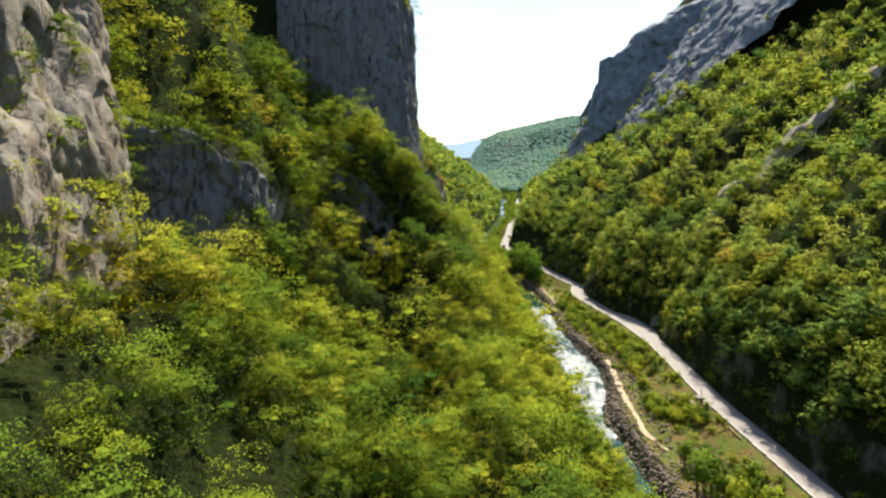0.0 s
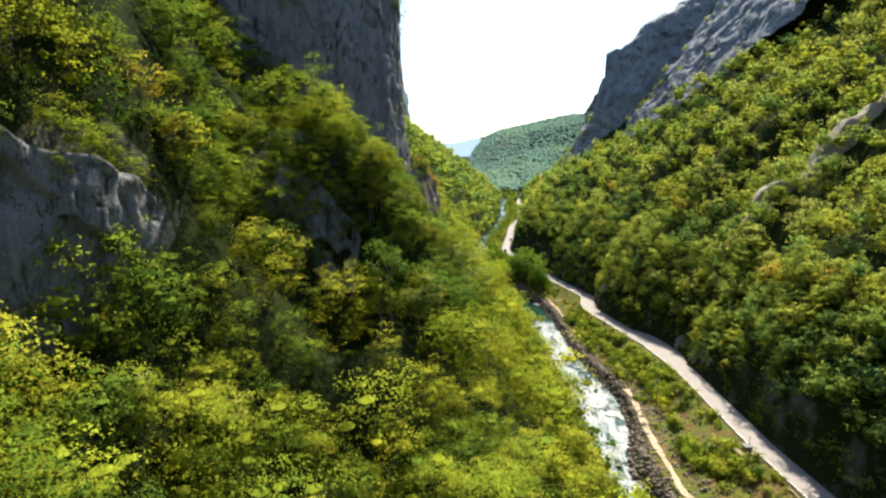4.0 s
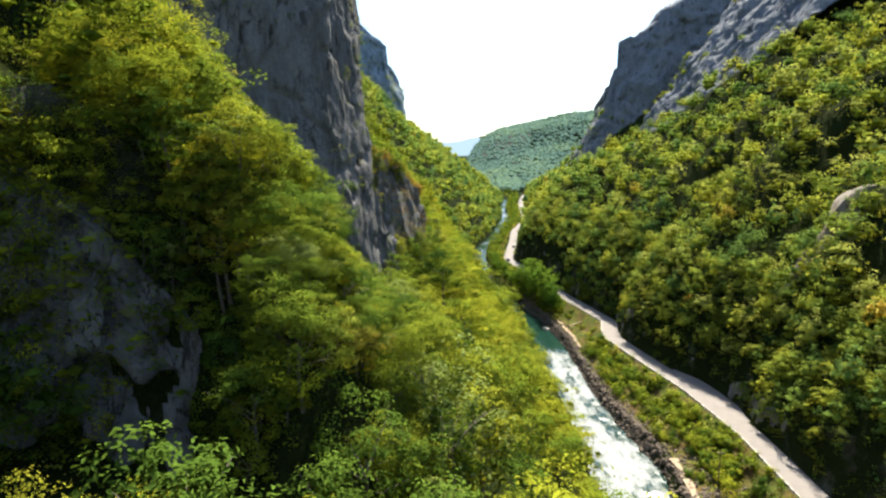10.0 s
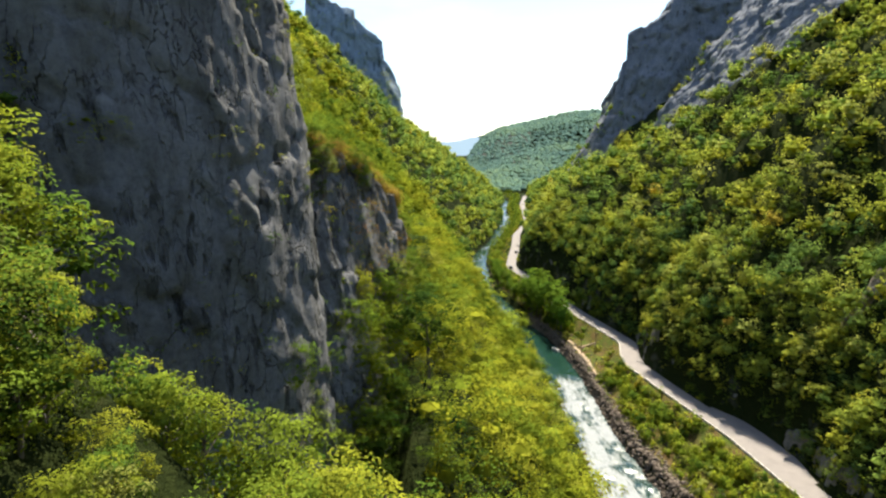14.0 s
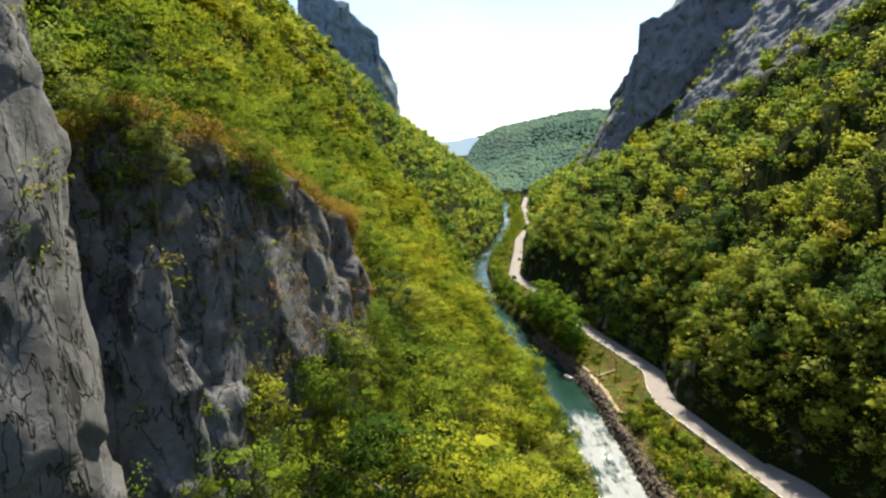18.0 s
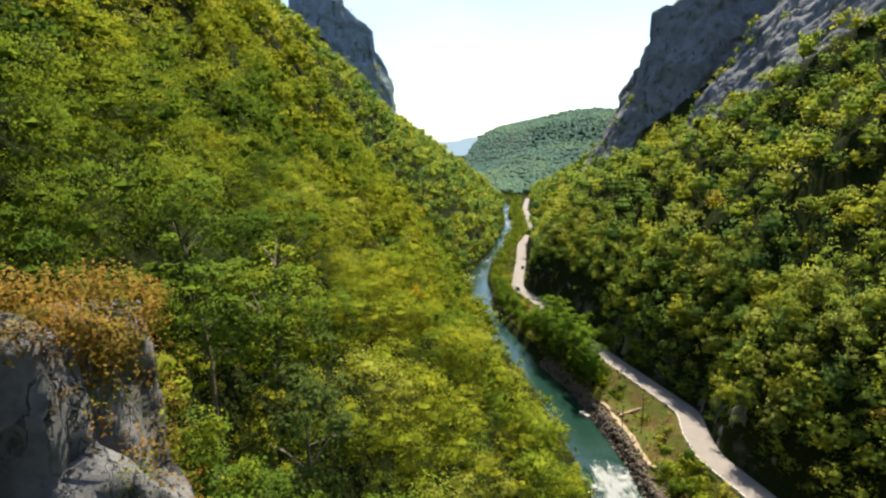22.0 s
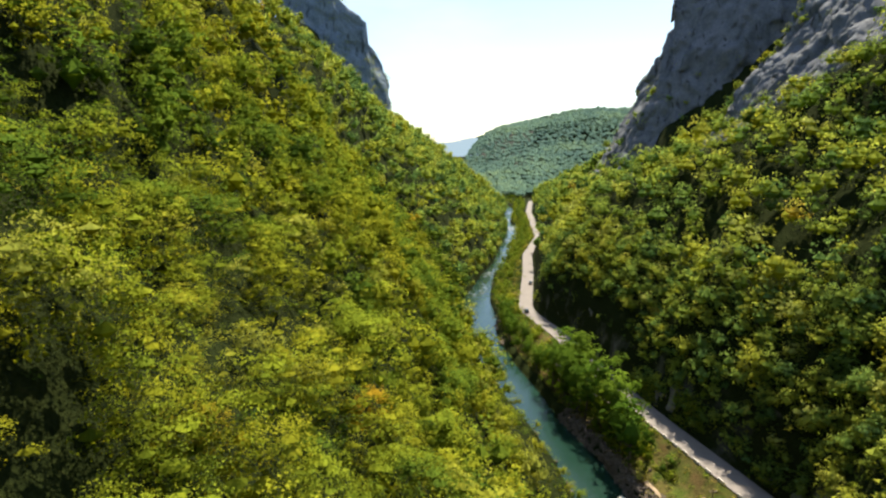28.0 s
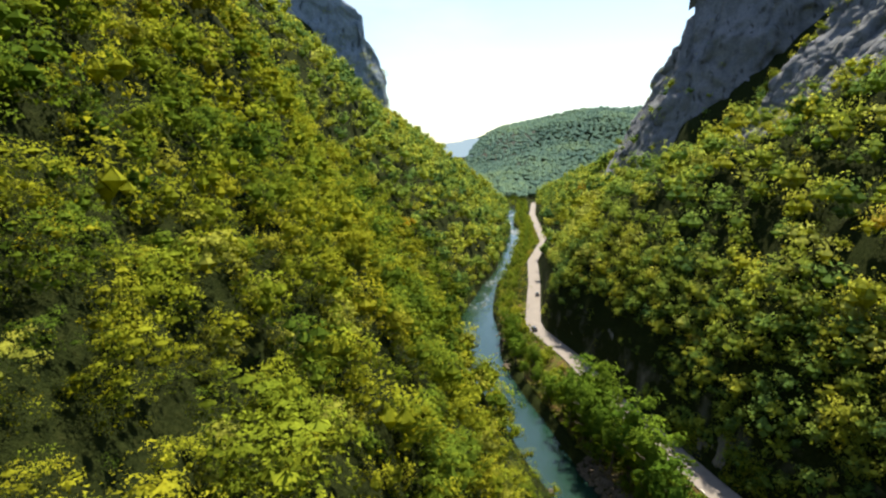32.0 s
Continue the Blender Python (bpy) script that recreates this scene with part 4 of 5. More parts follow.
room = dist - np.where(T[:, 1] < 60, 8.0, np.where(spur, 4.4, 4.8))
T[:, 3] = np.minimum(T[:, 3], room)
free = T[:, 3] > 1.3
T, dist = T[free], dist[free]
order = np.argsort(dist)
T, dist = T[order], dist[order]

# the nearest trees are things of their own
protos, deep_crowns = [], []
for i in range(18):
    r = np.random.default_rng(300 + i)
    tall = (1.0, 1.25, 0.85, 1.1, 0.95, 1.35)[i % 6]
    leaves, size = ((5200, 0.043), (3000, 0.056), (1800, 0.072))[i // 6]      # the first shapes are the closest trees
    q, puff = crown_quads(r, 44 + 3 * (i % 6), leaves, size, tall, False)
    q = q * 2.6
    q[:, :, 2] += 3.0
    ob = new("tree")
    cr_ = new("crown", quads_mesh("crown", q, None, puff))
    cr_.data.materials.append(leaf_near)
    tk = new("trunk", quads_mesh("trunk", trunk_quads(r, 3.4, 0.11)))
    tk.data.materials.append(bark)
    cr_.parent = tk.parent = ob
    tagged(ob, "small broadleaved tree with a loose green crown on the slope", "tree", "trees on the near slope")
    protos.append(ob)
    deep = cr_.data.copy()
    deep.materials[0] = leaf_deep
    deep_crowns.append(deep)
NEAR = 300
used = set()
r = np.random.default_rng(5)
for i in range(NEAR):
    x, y, z, rad, tone = T[i]
    src = protos[i % 6 + (0 if i < 60 else 6 if i < 150 else 12)]
    first = src.name not in used
    m = Matrix.Translation((x, y, z)) @ Matrix.Rotation(r.uniform(0, 6.28), 4, "Z") @ Matrix.Rotation(r.normal(0, 0.08), 4, "X")
    k_ = rad / 2.6
    m = m @ Matrix.Diagonal((k_, k_, k_ * r.uniform(0.9, 1.15), 1))
    used.add(src.name)
    if first:
        src.matrix_basis = m
    else:
        c = copy_thing(src, m)
        c.scale = m.to_scale()
        if tone < 0.12:
            for child in c.children:
                if child.name.startswith("crown"):
                    child.data = deep_crowns[protos.index(src)]


def woods(name, trees, variants, label, mat=leaf_woods, flat=0.0):
    """All of these trees as one mesh, from turned and scaled variants of a crown."""
    r = np.random.default_rng(len(trees))
    out, tones, puffs = [], [], []
    pick = r.integers(0, len(variants), len(trees))
    for v, (q, puff) in enumerate(variants):
        sub = trees[pick == v]
        if not len(sub):
            continue
        a = r.uniform(0, 2 * math.pi, len(sub))
        ca, sa = np.cos(a)[:, None, None], np.sin(a)[:, None, None]
        k_ = sub[:, 3][:, None, None]
        kz = (sub[:, 3] * r.uniform(0.85, 1.2, len(sub)))[:, None, None]
        x = (q[None, :, :, 0] * ca - q[None, :, :, 1] * sa) * k_ + sub[:, 0][:, None, None]
        y = (q[None, :, :, 0] * sa + q[None, :, :, 1] * ca) * k_ + sub[:, 1][:, None, None]
        z = (q[None, :, :, 2] + 1.15) * kz + sub[:, 2][:, None, None]
        out.append(np.stack([x, y, z], -1).reshape(-1, q.shape[1], 3))
        tones.append(np.repeat(sub[:, 4], len(q)))
        ca, sa = ca[:, :, 0], sa[:, :, 0]
        puffs.append(np.stack([puff[None, :, 0] * ca - puff[None, :, 1] * sa, puff[None, :, 0] * sa + puff[None, :, 1] * ca, puff[None, :, 2] + 0 * ca], -1).reshape(-1, 3) + np.array([0, 0, flat]))
    ob = new(name, quads_mesh(name, np.concatenate(out), np.concatenate(tones), unit(np.concatenate(puffs))))
    ob.data.materials.append(mat)
    return tagged(ob, label, "woods", kind="stuff")


rest, rd = T[NEAR:], dist[NEAR:]
r = np.random.default_rng(9)
lod = [[crown_tris(r, cl, n, sz, tl, *cb) for tl in (0.85, 1.0, 1.25, 0.95, 1.1)] for cl, n, sz, cb in ((44, 1900, 0.05, (2, 4, 0.06, 0, 5)), (38, 850, 0.078, (2, 4, 0.1, 0, 6)), (38, 360, 0.135, (2, 5, 0.26, 2)), (32, 125, 0.185, (2, 5, 0.32, 3)), (24, 36, 0.28, (2, 4, 0.42, 3)))]
bands = ((0, 27, 0), (27, 52, 1), (52, 110, 2), (110, 240, 3), (240, 2000, 4))
for lo, hi, l in bands:
    for side in (-1, 1):
        sel = (rd >= lo) & (rd < hi) & ((rest[:, 0] < lut(RIVER, rest[:, 1])) == (side < 0))
        if sel.any():
            # the road side and the farthest band take the hazed leaf colours
            woods("woods", rest[sel], lod[l], "dense green broadleaved woods on the gorge's %s wall" % ("river" if side < 0 else "road"), leaf_haze_pale if l == 4 or (l == 3 and side > 0) else leaf_haze if side > 0 else leaf_woods)


# the wooded hill that closes the valley
r = np.random.default_rng(21)
hy, hx = np.meshgrid(np.arange(960, 1800, 8.0), np.arange(-60, 640, 8.0), indexing="ij")
hy, hx = (hy + r.uniform(-5, 5, hy.shape)).ravel(), (hx + r.uniform(-5, 5, hx.shape)).ravel()
sel = hx > right_foot(hy) - 150
hy, hx = hy[sel], hx[sel]
hz = right_ground(hx - right_foot(hy), hy)
hill_trees = np.stack([hx, hy, hz, r.uniform(4.2, 7.5, len(hx)), np.clip(0.35 + 0.3 * fbm(hx / 90, hy / 90, 0, 71, 2) + r.normal(0, 0.13, len(hx)), 0, 0.95)], -1)
woods("hill_woods", hill_trees, [crown_tris(r, 14, 8, 0.3, 0.6, 2, 6, 0.85) for _ in range(3)], "distant wooded hill closing the valley", leaf_hill_haze, 0.9)

# far mountains, a backdrop sheet that glows in the blue of distance haze
bx_ = np.linspace(-2600, 1500, 160)
bz_ = np.clip(95 + 60 * fbm(bx_ / 620, 0 * bx_, 0, 81, 4) + 50 * np.exp(-((bx_ + 60) / 500) ** 2), 40, 400)
mv = np.stack([np.stack([bx_, 0 * bx_ + 4300, 0 * bx_ - 20], -1), np.stack([bx_, 0 * bx_ + 4500, bz_], -1)], 0).reshape(-1, 3)
back = new("backdrop", mesh_from("backdrop", mv, grid_faces(2, len(bx_)), True))
haze, t_, p_ = material("blue distance")
em = node(t_, "ShaderNodeEmission", Color=(0.24, 0.315, 0.37, 1), Strength=1.0)
t_.links.new(em.outputs[0], t_.nodes["Material Output"].inputs["Surface"])
back.data.materials.append(haze)
tagged(back, "pale blue mountains on the horizon", "mountains", kind="structure")

# ---- shrubs and tufts on rock and in the gaps of the woods ----
def tufts(name, places, size, variants, label, mat, mean=0.5):
    r = np.random.default_rng(len(places) + 3)
    t = np.concatenate([places, size[:, None], np.clip(r.normal(mean, 0.25, len(places)), 0, 0.96)[:, None]], 1)
    ob = woods(name, t, variants, label, mat)
    return tagged(ob, label, "shrubs", kind="stuff")


r = np.random.default_rng(77)
tuft_shapes = [crown_tris(r, 14, 60, 0.22, 0.7, 2, 3, 0.1) for _ in range(4)]
spots, sizes = [], []
for name, amount, big in (("cliff_1", 620, 1.2), ("cliff_2", 40, 0.7), ("cliff_3", 380, 0.6), ("cliff_9", 160, 0.6), ("cliff_4", 320, 0.9), ("cliff_5", 60, 1.8), ("cliff_6", 90, 2.2), ("cliff_7", 200, 4.0), ("rock_cut_1", 330, 1.5), ("rock_cut_2", 200, 1.3), ("rock_cut_3", 130, 1.2), ("rock_cut_4", 420, 1.6), ("rock_cut_5", 120, 1.3)):
    v, nrm = FACES[name]
    i, j = r.integers(1, len(v) - 3, amount * 3), r.integers(0, v.shape[1], amount * 3)
    # plants gather in patches and on the ledges
    p = v[i, j]
    want = fbm(p[:, 0] / 6, p[:, 1] / 6, p[:, 2] / 9, 91, 3) + 0.3 * r.uniform(-1, 1, len(p))
    best = np.argsort(-want)[:amount]
    p = p[best]
    p[:, 2] -= 0.9 * big
    spots.append(p)
    sizes.append(big * r.uniform(0.35, 1.25, amount))
v, nrm = FACES["cliff_9"]
for amount, big in ((110, 0.4), (60, 0.8)):
    p = v[r.integers(int(0.1 * len(v)), len(v) - 4, amount), r.integers(0, v.shape[1], amount)]
    p[:, 2] -= 0.9 * big
    spots.append(p)
    sizes.append(big * r.uniform(0.4, 1.3, amount))
fine_tufts = [crown_tris(r, 14, 150, 0.12, 0.7, 2, 3, 0.1) for _ in range(4)]
spots, sizes = np.concatenate(spots), np.concatenate(sizes)
near = (spots[:, 1] < 80) & (spots[:, 0] < 0)
tufts("rock_shrubs", spots[near], sizes[near], fine_tufts, "green tufts and shrubs rooted in the warm cliff", leaf_woods)
tufts("rock_shrubs", spots[~near], sizes[~near], tuft_shapes, "green and ochre tufts and shrubs rooted in rock ledges", leaf_woods)

und = np.concatenate([scatter(5, 325, 1, 95, 3.8, 2.9, -1, 31), scatter(80, 420, 1.2, 14, 3.4, 2.1, 1, 32)])
und = und[~bare(und[:, 0], und[:, 1], und[:, 2]) & ~((und[:, 0] > 30) & (und[:, 1] > 345) & (und[:, 1] < 412) & (und[:, 4] < 6))]
und = und[(und[:, 0] > -0.84 * und[:, 1] - 9) & (und[:, 2] < 92 + 0.31 * und[:, 1]) & (und[:, 2] + 9 > 77 - 0.67 * und[:, 1]) & (und[:, 0] < 0.84 * und[:, 1] + 14)]
dd = np.sqrt(((und[:, None, :3] - PATH[None, ::4, :]) ** 2).sum(-1)).min(1)
und, dd = und[dd > 7], dd[dd > 7]
und[:, 2] -= 0.9
close = und[dd < 24]
some = und[(dd >= 24) & (dd < 50)]
# low tone means paint the shade of the gaps into the shrubs
tufts("undergrowth", some[:, :3], r.uniform(0.8, 1.6, len(some)), [crown_tris(r, 16, 110, 0.13, 0.75, 2, 3, 0.08) for _ in range(4)], "low shrubs between the trees of the slope", leaf_woods, 0.3)
tufts("undergrowth", close[:, :3], r.uniform(0.8, 1.6, len(close)), [crown_tris(r, 16, 230, 0.095, 0.75, 2, 3, 0.08) for _ in range(4)], "low shrubs and saplings close under the trees", leaf_woods, 0.3)
und = und[dd >= 50]
tufts("undergrowth", und[:, :3], r.uniform(0.8, 1.7, len(und)), [crown_tris(r, 14, 44, 0.23, 0.7, 2, 3, 0.12) for _ in range(4)], "low shrubs under the trees of the slope", leaf_woods, 0.4)

# ---- the river's right bank ----
def bank_point(f, y):
    x0_ = right_shore(y)
    x1_ = lut(ROAD, y) - ROAD_HALF - 0.3
    return x0_ + (x1_ - x0_) * f, bank_ground(np.asarray(f, float), np.asarray(y, float))


stone_mat = rock_material("river stone", (0.10, 0.077, 0.06), (0.20, 0.158, 0.122), (0.06, 0.046, 0.035), 2.5)


def boulder_mesh(seed):
    bm = bmesh.new()
    bmesh.ops.create_icosphere(bm, subdivisions=2, radius=1.0)
    for v in bm.verts:
        k_ = 1 + 0.35 * noise.noise(v.co * 1.1 + Vector((seed * 7.3, 0, 0))) + 0.14 * noise.noise(v.co * 3 + Vector((0, seed * 3.1, 0)))
        v.co = Vector((v.co.x * k_, v.co.y * k_ * 0.85, v.co.z * k_ * 0.62))
    me = bpy.data.meshes.new("boulder")
    bm.to_mesh(me)
    bm.free()
    me.materials.append(stone_mat)
    return me


boulders = [boulder_mesh(i) for i in range(7)]
r = np.random.default_rng(15)
for i in range(230):
    y = r.uniform(112, 318) if i < 200 else r.uniform(380, 430)
    f = abs(r.normal(0.03, 0.11)) if i < 200 else abs(r.normal(0.02, 0.06))
    x, z = bank_point(f, y)
    k_ = 0.35 + 0.75 * r.random() ** 2.2
    if r.random() < 0.13:
        x, z, k_ = x - r.uniform(0.3, 2.0), -0.2, k_ * 0.9
    ob = new("boulder", boulders[i % 7])
    ob.matrix_basis = Matrix.Translation((float(x), y, float(z) + 0.1 * k_)) @ Euler((r.normal(0, 0.2), r.normal(0, 0.2), r.uniform(0, 6.3))).to_matrix().to_4x4() @ Matrix.Diagonal((k_, k_, k_, 1))
    tagged(ob, "rough brown-grey boulder at the river's edge", "boulder", "boulders on the river bank")
for i in range(60):
    y = r.uniform(120, 330)
    x = float(left_bank(y)) - r.uniform(-0.5, 1.2)
    k_ = r.uniform(0.4, 1.0)
    ob = new("boulder", boulders[i % 7])
    ob.matrix_basis = Matrix.Translation((x, y, 0.05)) @ Matrix.Rotation(r.uniform(0, 6.3), 4, "Z") @ Matrix.Diagonal((k_, k_, k_, 1))
    tagged(ob, "dark wet boulder below the wooded bank", "boulder", "boulders on the river bank")

# stony ground by the water
shape = np.array([(-1, -0.7, 0), (0.9, -0.8, 0), (1, 0.8, 0), (-0.8, 0.9, 0), (-0.5, -0.3, 0.75), (0.6, -0.4, 0.65), (0.5, 0.5, 0.8), (-0.4, 0.5, 0.6)])
sf = np.array([(0, 1, 5, 4), (1, 2, 6, 5), (2, 3, 7, 6), (3, 0, 4, 7), (4, 5, 6, 7)])
n_ = 7500
yq = r.uniform(108, 330, n_)
fq = np.abs(r.normal(0.0, 0.16, n_)) * np.where(yq < 200, 1.9, 1.0)
xq, zq = bank_point(fq, yq)
kq = 0.14 + 0.6 * r.uniform(0, 1, n_) ** 3
aq = r.uniform(0, 6.3, n_)
vx = (shape[None, :, 0] * np.cos(aq)[:, None] - shape[None, :, 1] * np.sin(aq)[:, None]) * kq[:, None] + xq[:, None]
vy = (shape[None, :, 0] * np.sin(aq)[:, None] + shape[None, :, 1] * np.cos(aq)[:, None]) * kq[:, None] + yq[:, None]
vz = shape[None, :, 2] * kq[:, None] + zq[:, None] - 0.05
cobble = new("bank_stones", mesh_from("bank_stones", np.stack([vx, vy, vz], -1).reshape(-1, 3), (sf[None] + 8 * np.arange(n_)[:, None, None]).reshape(-1, 4)))
cobble.data.materials.append(stone_mat)
tagged(cobble, "loose brown stones along the water's edge", "stones", kind="stuff")

# bushes and grass between river and road
bush_shapes = [crown_quads(r, 22, 210, 0.18, 0.8) for _ in range(4)]
bush_mesh = []
for q, puff in bush_shapes:
    q = q.copy()
    q[:, :, 2] += 0.45
    me = quads_mesh("bush", q, None, puff)
    me.materials.append(leaf_near)
    bush_mesh.append(me)
placed = 0
while placed < 295:
    y = r.uniform(105, 430)
    f = r.uniform(0.22, 0.97)
    meadow = 262 < y < 296
    if meadow and r.random() < 0.8:
        continue
    if f < (0.5 if y < 200 else 0.35) and r.random() < 0.85:
        continue
    x, z = bank_point(f, y)
    k_ = r.uniform(0.7, 2.3) * (0.75 if f > 0.85 else 1.0)
    ob = new("bush", bush_mesh[placed % 4])
    ob.matrix_basis = Matrix.Translation((float(x), y, float(z))) @ Matrix.Rotation(r.uniform(0, 6.3), 4, "Z") @ Matrix.Diagonal((k_, k_, k_ * r.uniform(0.7, 1.1), 1))
    tagged(ob, "low green bush on the bank below the road", "bush", "bushes on the river bank")
    placed += 1
grass = leaf_material("dry grass", False, [(0.0, (0.13, 0.20, 0.02)), (0.55, (0.25, 0.29, 0.03)), (1.0, (0.40, 0.29, 0.08))])
ochre = leaf_material("ochre grass", False, [(0.0, (0.14, 0.16, 0.03)), (0.5, (0.27, 0.19, 0.05)), (1.0, (0.34, 0.17, 0.045))])
v, nrm = FACES["cliff_9"]
p = v[r.integers(len(v) - 9, len(v) - 3, 900), r.integers(0, v.shape[1], 900)]
p = np.concatenate([p[p[:, 2] < 78], v[r.integers(int(0.3 * len(v)), len(v) - 9, 420), r.integers(int(0.35 * v.shape[1]), v.shape[1], 420)]]) - np.array([0, 0, 0.5])
tufts("ledge_grass", p, r.uniform(0.35, 0.9, len(p)), [crown_tris(r, 9, 70, 0.15, 0.6, 2, 3, 0.1) for _ in range(3)], "dry yellow and brown grass on the buttress's shoulder", ochre)
yq = np.concatenate([r.uniform(105, 430, 1500), r.uniform(430, 760, 900)])
fq = r.uniform(0.16, 0.99, len(yq))
xq, zq = bank_point(fq, yq)
tufts("bank_grass", np.stack([xq, yq, zq - 0.75], -1), r.uniform(0.4, 1.0, len(yq)) * (1 + (yq > 430)), [crown_tris(r, 8, 30, 0.3, 0.6, 2, 3, 0.15) for _ in range(3)], "patchy green and yellow grass and weeds on the bank", grass)

yq = np.concatenate([r.uniform(106, 440, 1500), r.uniform(100, 215, 500)])
fq = r.uniform(0.24, 0.97, 2000)
ok = ((yq < 260) | (yq > 298) | (r.uniform(0, 1, 2000) < 0.12)) & ((fq > 0.48) | (yq > 195) & (r.uniform(0, 1, 2000) < 0.4)) & (fbm(yq / 8, fq * 3, 0, 97, 2) > np.where(yq < 240, -0.3, 0.0))
yq, fq = yq[ok], fq[ok]
xq, zq = bank_point(fq, yq)
sz = r.uniform(1.0, 2.5, len(yq)) * np.where(fq > 0.85, 0.6, 1.0)
tufts("bank_bushes", np.stack([xq, yq, zq - 0.5 * sz], -1), sz, [crown_tris(r, 20, 110, 0.24, 0.75, 2, 5, 0.4) for _ in range(4)], "thick green and yellowish bushes covering the bank", leaf_woods)

# full trees by the water
river_trees = []
for i in range(4):
    r = np.random.default_rng(500 + i)
    q, puff = crown_quads(r, 56, 900, 0.132, (1.2, 1.4, 1.1, 1.3)[i])
    q = q * 2.6
    q[:, :, 2] += 3.6
    ob = new("tree")
    cr_ = new("crown", quads_mesh("crown", q, None, puff))
    cr_.data.materials.append(leaf_dark)
    tk = new("trunk", quads_mesh("trunk", trunk_quads(r, 4.2, 0.2)))
    tk.data.materials.append(bark)
    cr_.parent = tk.parent = ob
    tagged(ob, "full dark-green riverside tree between water and road", "tree", "trees by the river")
    river_trees.append(ob)
r = np.random.default_rng(44)
spots = [(54.0, 108, 4.6), (58.5, 112, 3.4), (57, 122, 2.6)]
for y in np.arange(303, 352, 4.2):
    for f in (0.36, 0.66):
        if f > 0.5 and (r.random() < 0.3 or y < 320):
            continue
        x, z = bank_point(f + r.uniform(-0.1, 0.1), y)
        spots.append((float(x), y + r.uniform(-1, 1), r.uniform(4.4, 6.2)))
for y in np.arange(353, 418, 3.6):
    x, z = bank_point(r.uniform(0.15, 0.5), y)
    spots.append((float(x), y, r.uniform(2.2, 3.3)))
for y in np.arange(428, 990, 7.5):
    for f in ((0.2, 0.45, 0.7) if y > 520 else (0.25, 0.55)):
        x, z = bank_point(f + r.uniform(-0.1, 0.1), y)
        spots.append((float(x), y, r.uniform(2.2, 3.6)))
for i, (x, y, rad) in enumerate(spots):
    x0_, x1_ = right_shore(y), lut(ROAD, y) - ROAD_HALF - 0.3
    z = float(bank_ground(np.asarray((x - x0_) / (x1_ - x0_)), np.asarray(float(y))))
    k_ = rad / 2.6
    m = Matrix.Translation((x, y, z)) @ Matrix.Rotation(r.uniform(0, 6.3), 4, "Z") @ Matrix.Diagonal((k_, k_, k_ * 1.1, 1))
    if y < 420:
        if i < 4:
            river_trees[i].matrix_basis = m
        else:
            copy_thing(river_trees[i % 4], m).scale = m.to_scale()
far_bank = np.array([(x, y, 1.5, rad, 0.25 + 0.3 * (i % 3) / 3) for i, (x, y, rad) in enumerate(spots) if y >= 420])
woods("bank_woods", far_bank, lod[2], "trees between the river and the road")


# ---- things along the road ----
def part(name, bm, mat, parent=None, label=""):
    me = bpy.data.meshes.new(name)
    bm.to_mesh(me)
    bm.free()
    me.materials.append(mat)
    ob = new(name, me)
    ob.parent = parent
    if label:
        tagged(ob, label)
    return ob


def box(bm, x0, y0, z0, x1, y1, z1, bevel=0.0):
    g = bmesh.ops.create_cube(bm, size=1.0)
    bmesh.ops.scale(bm, vec=(x1 - x0, y1 - y0, z1 - z0), verts=g["verts"])
    bmesh.ops.translate(bm, vec=((x0 + x1) / 2, (y0 + y1) / 2, (z0 + z1) / 2), verts=g["verts"])
    if bevel:
        es = list({e for v in g["verts"] for e in v.link_edges})
        bmesh.ops.bevel(bm, geom=es, offset=bevel, segments=2, affect="EDGES", profile=0.6)
    return bm


def cylinder(bm, x, y, z0, z1, radius, radius2=None, sides=12, turn=None):
    g = bmesh.ops.create_cone(bm, cap_ends=True, segments=sides, radius1=radius, radius2=radius if radius2 is None else radius2, depth=z1 - z0)
    if turn:
        bmesh.ops.rotate(bm, cent=(0, 0, 0), matrix=Matrix.Rotation(radians(turn[0]), 3, turn[1]), verts=g["verts"])
    bmesh.ops.translate(bm, vec=(x, y, (z0 + z1) / 2), verts=g["verts"])
    return bm


def plain(name, colour, rough=0.6, metal=0.0, vary=0.25, scale=4.0):
    m, t, p = material(name)
    f = noise_of(t, scale, 5, 0.6)
    lo, hi = tuple(c * (1 - vary) for c in colour), tuple(min(c * (1 + vary), 1) for c in colour)
    t.links.new(ramp(t, f, [(0.3, lo), (0.7, hi)]), p.inputs["Base Color"])
    p.inputs["Roughness"].default_value, p.inputs["Metallic"].default_value = rough, metal
    return m


concrete = plain("old concrete", (0.42, 0.39, 0.35), 0.9)
pale_stone = plain("pale stone", (0.5, 0.46, 0.4), 0.9)
timber = plain("weathered timber", (0.20, 0.14, 0.09), 0.85, 0, 0.4, 3)
sheet = plain("roof sheet", (0.10, 0.09, 0.085), 0.7)
soil = plain("trodden earth", (0.33, 0.245, 0.165), 1.0, 0, 0.3, 1.2)

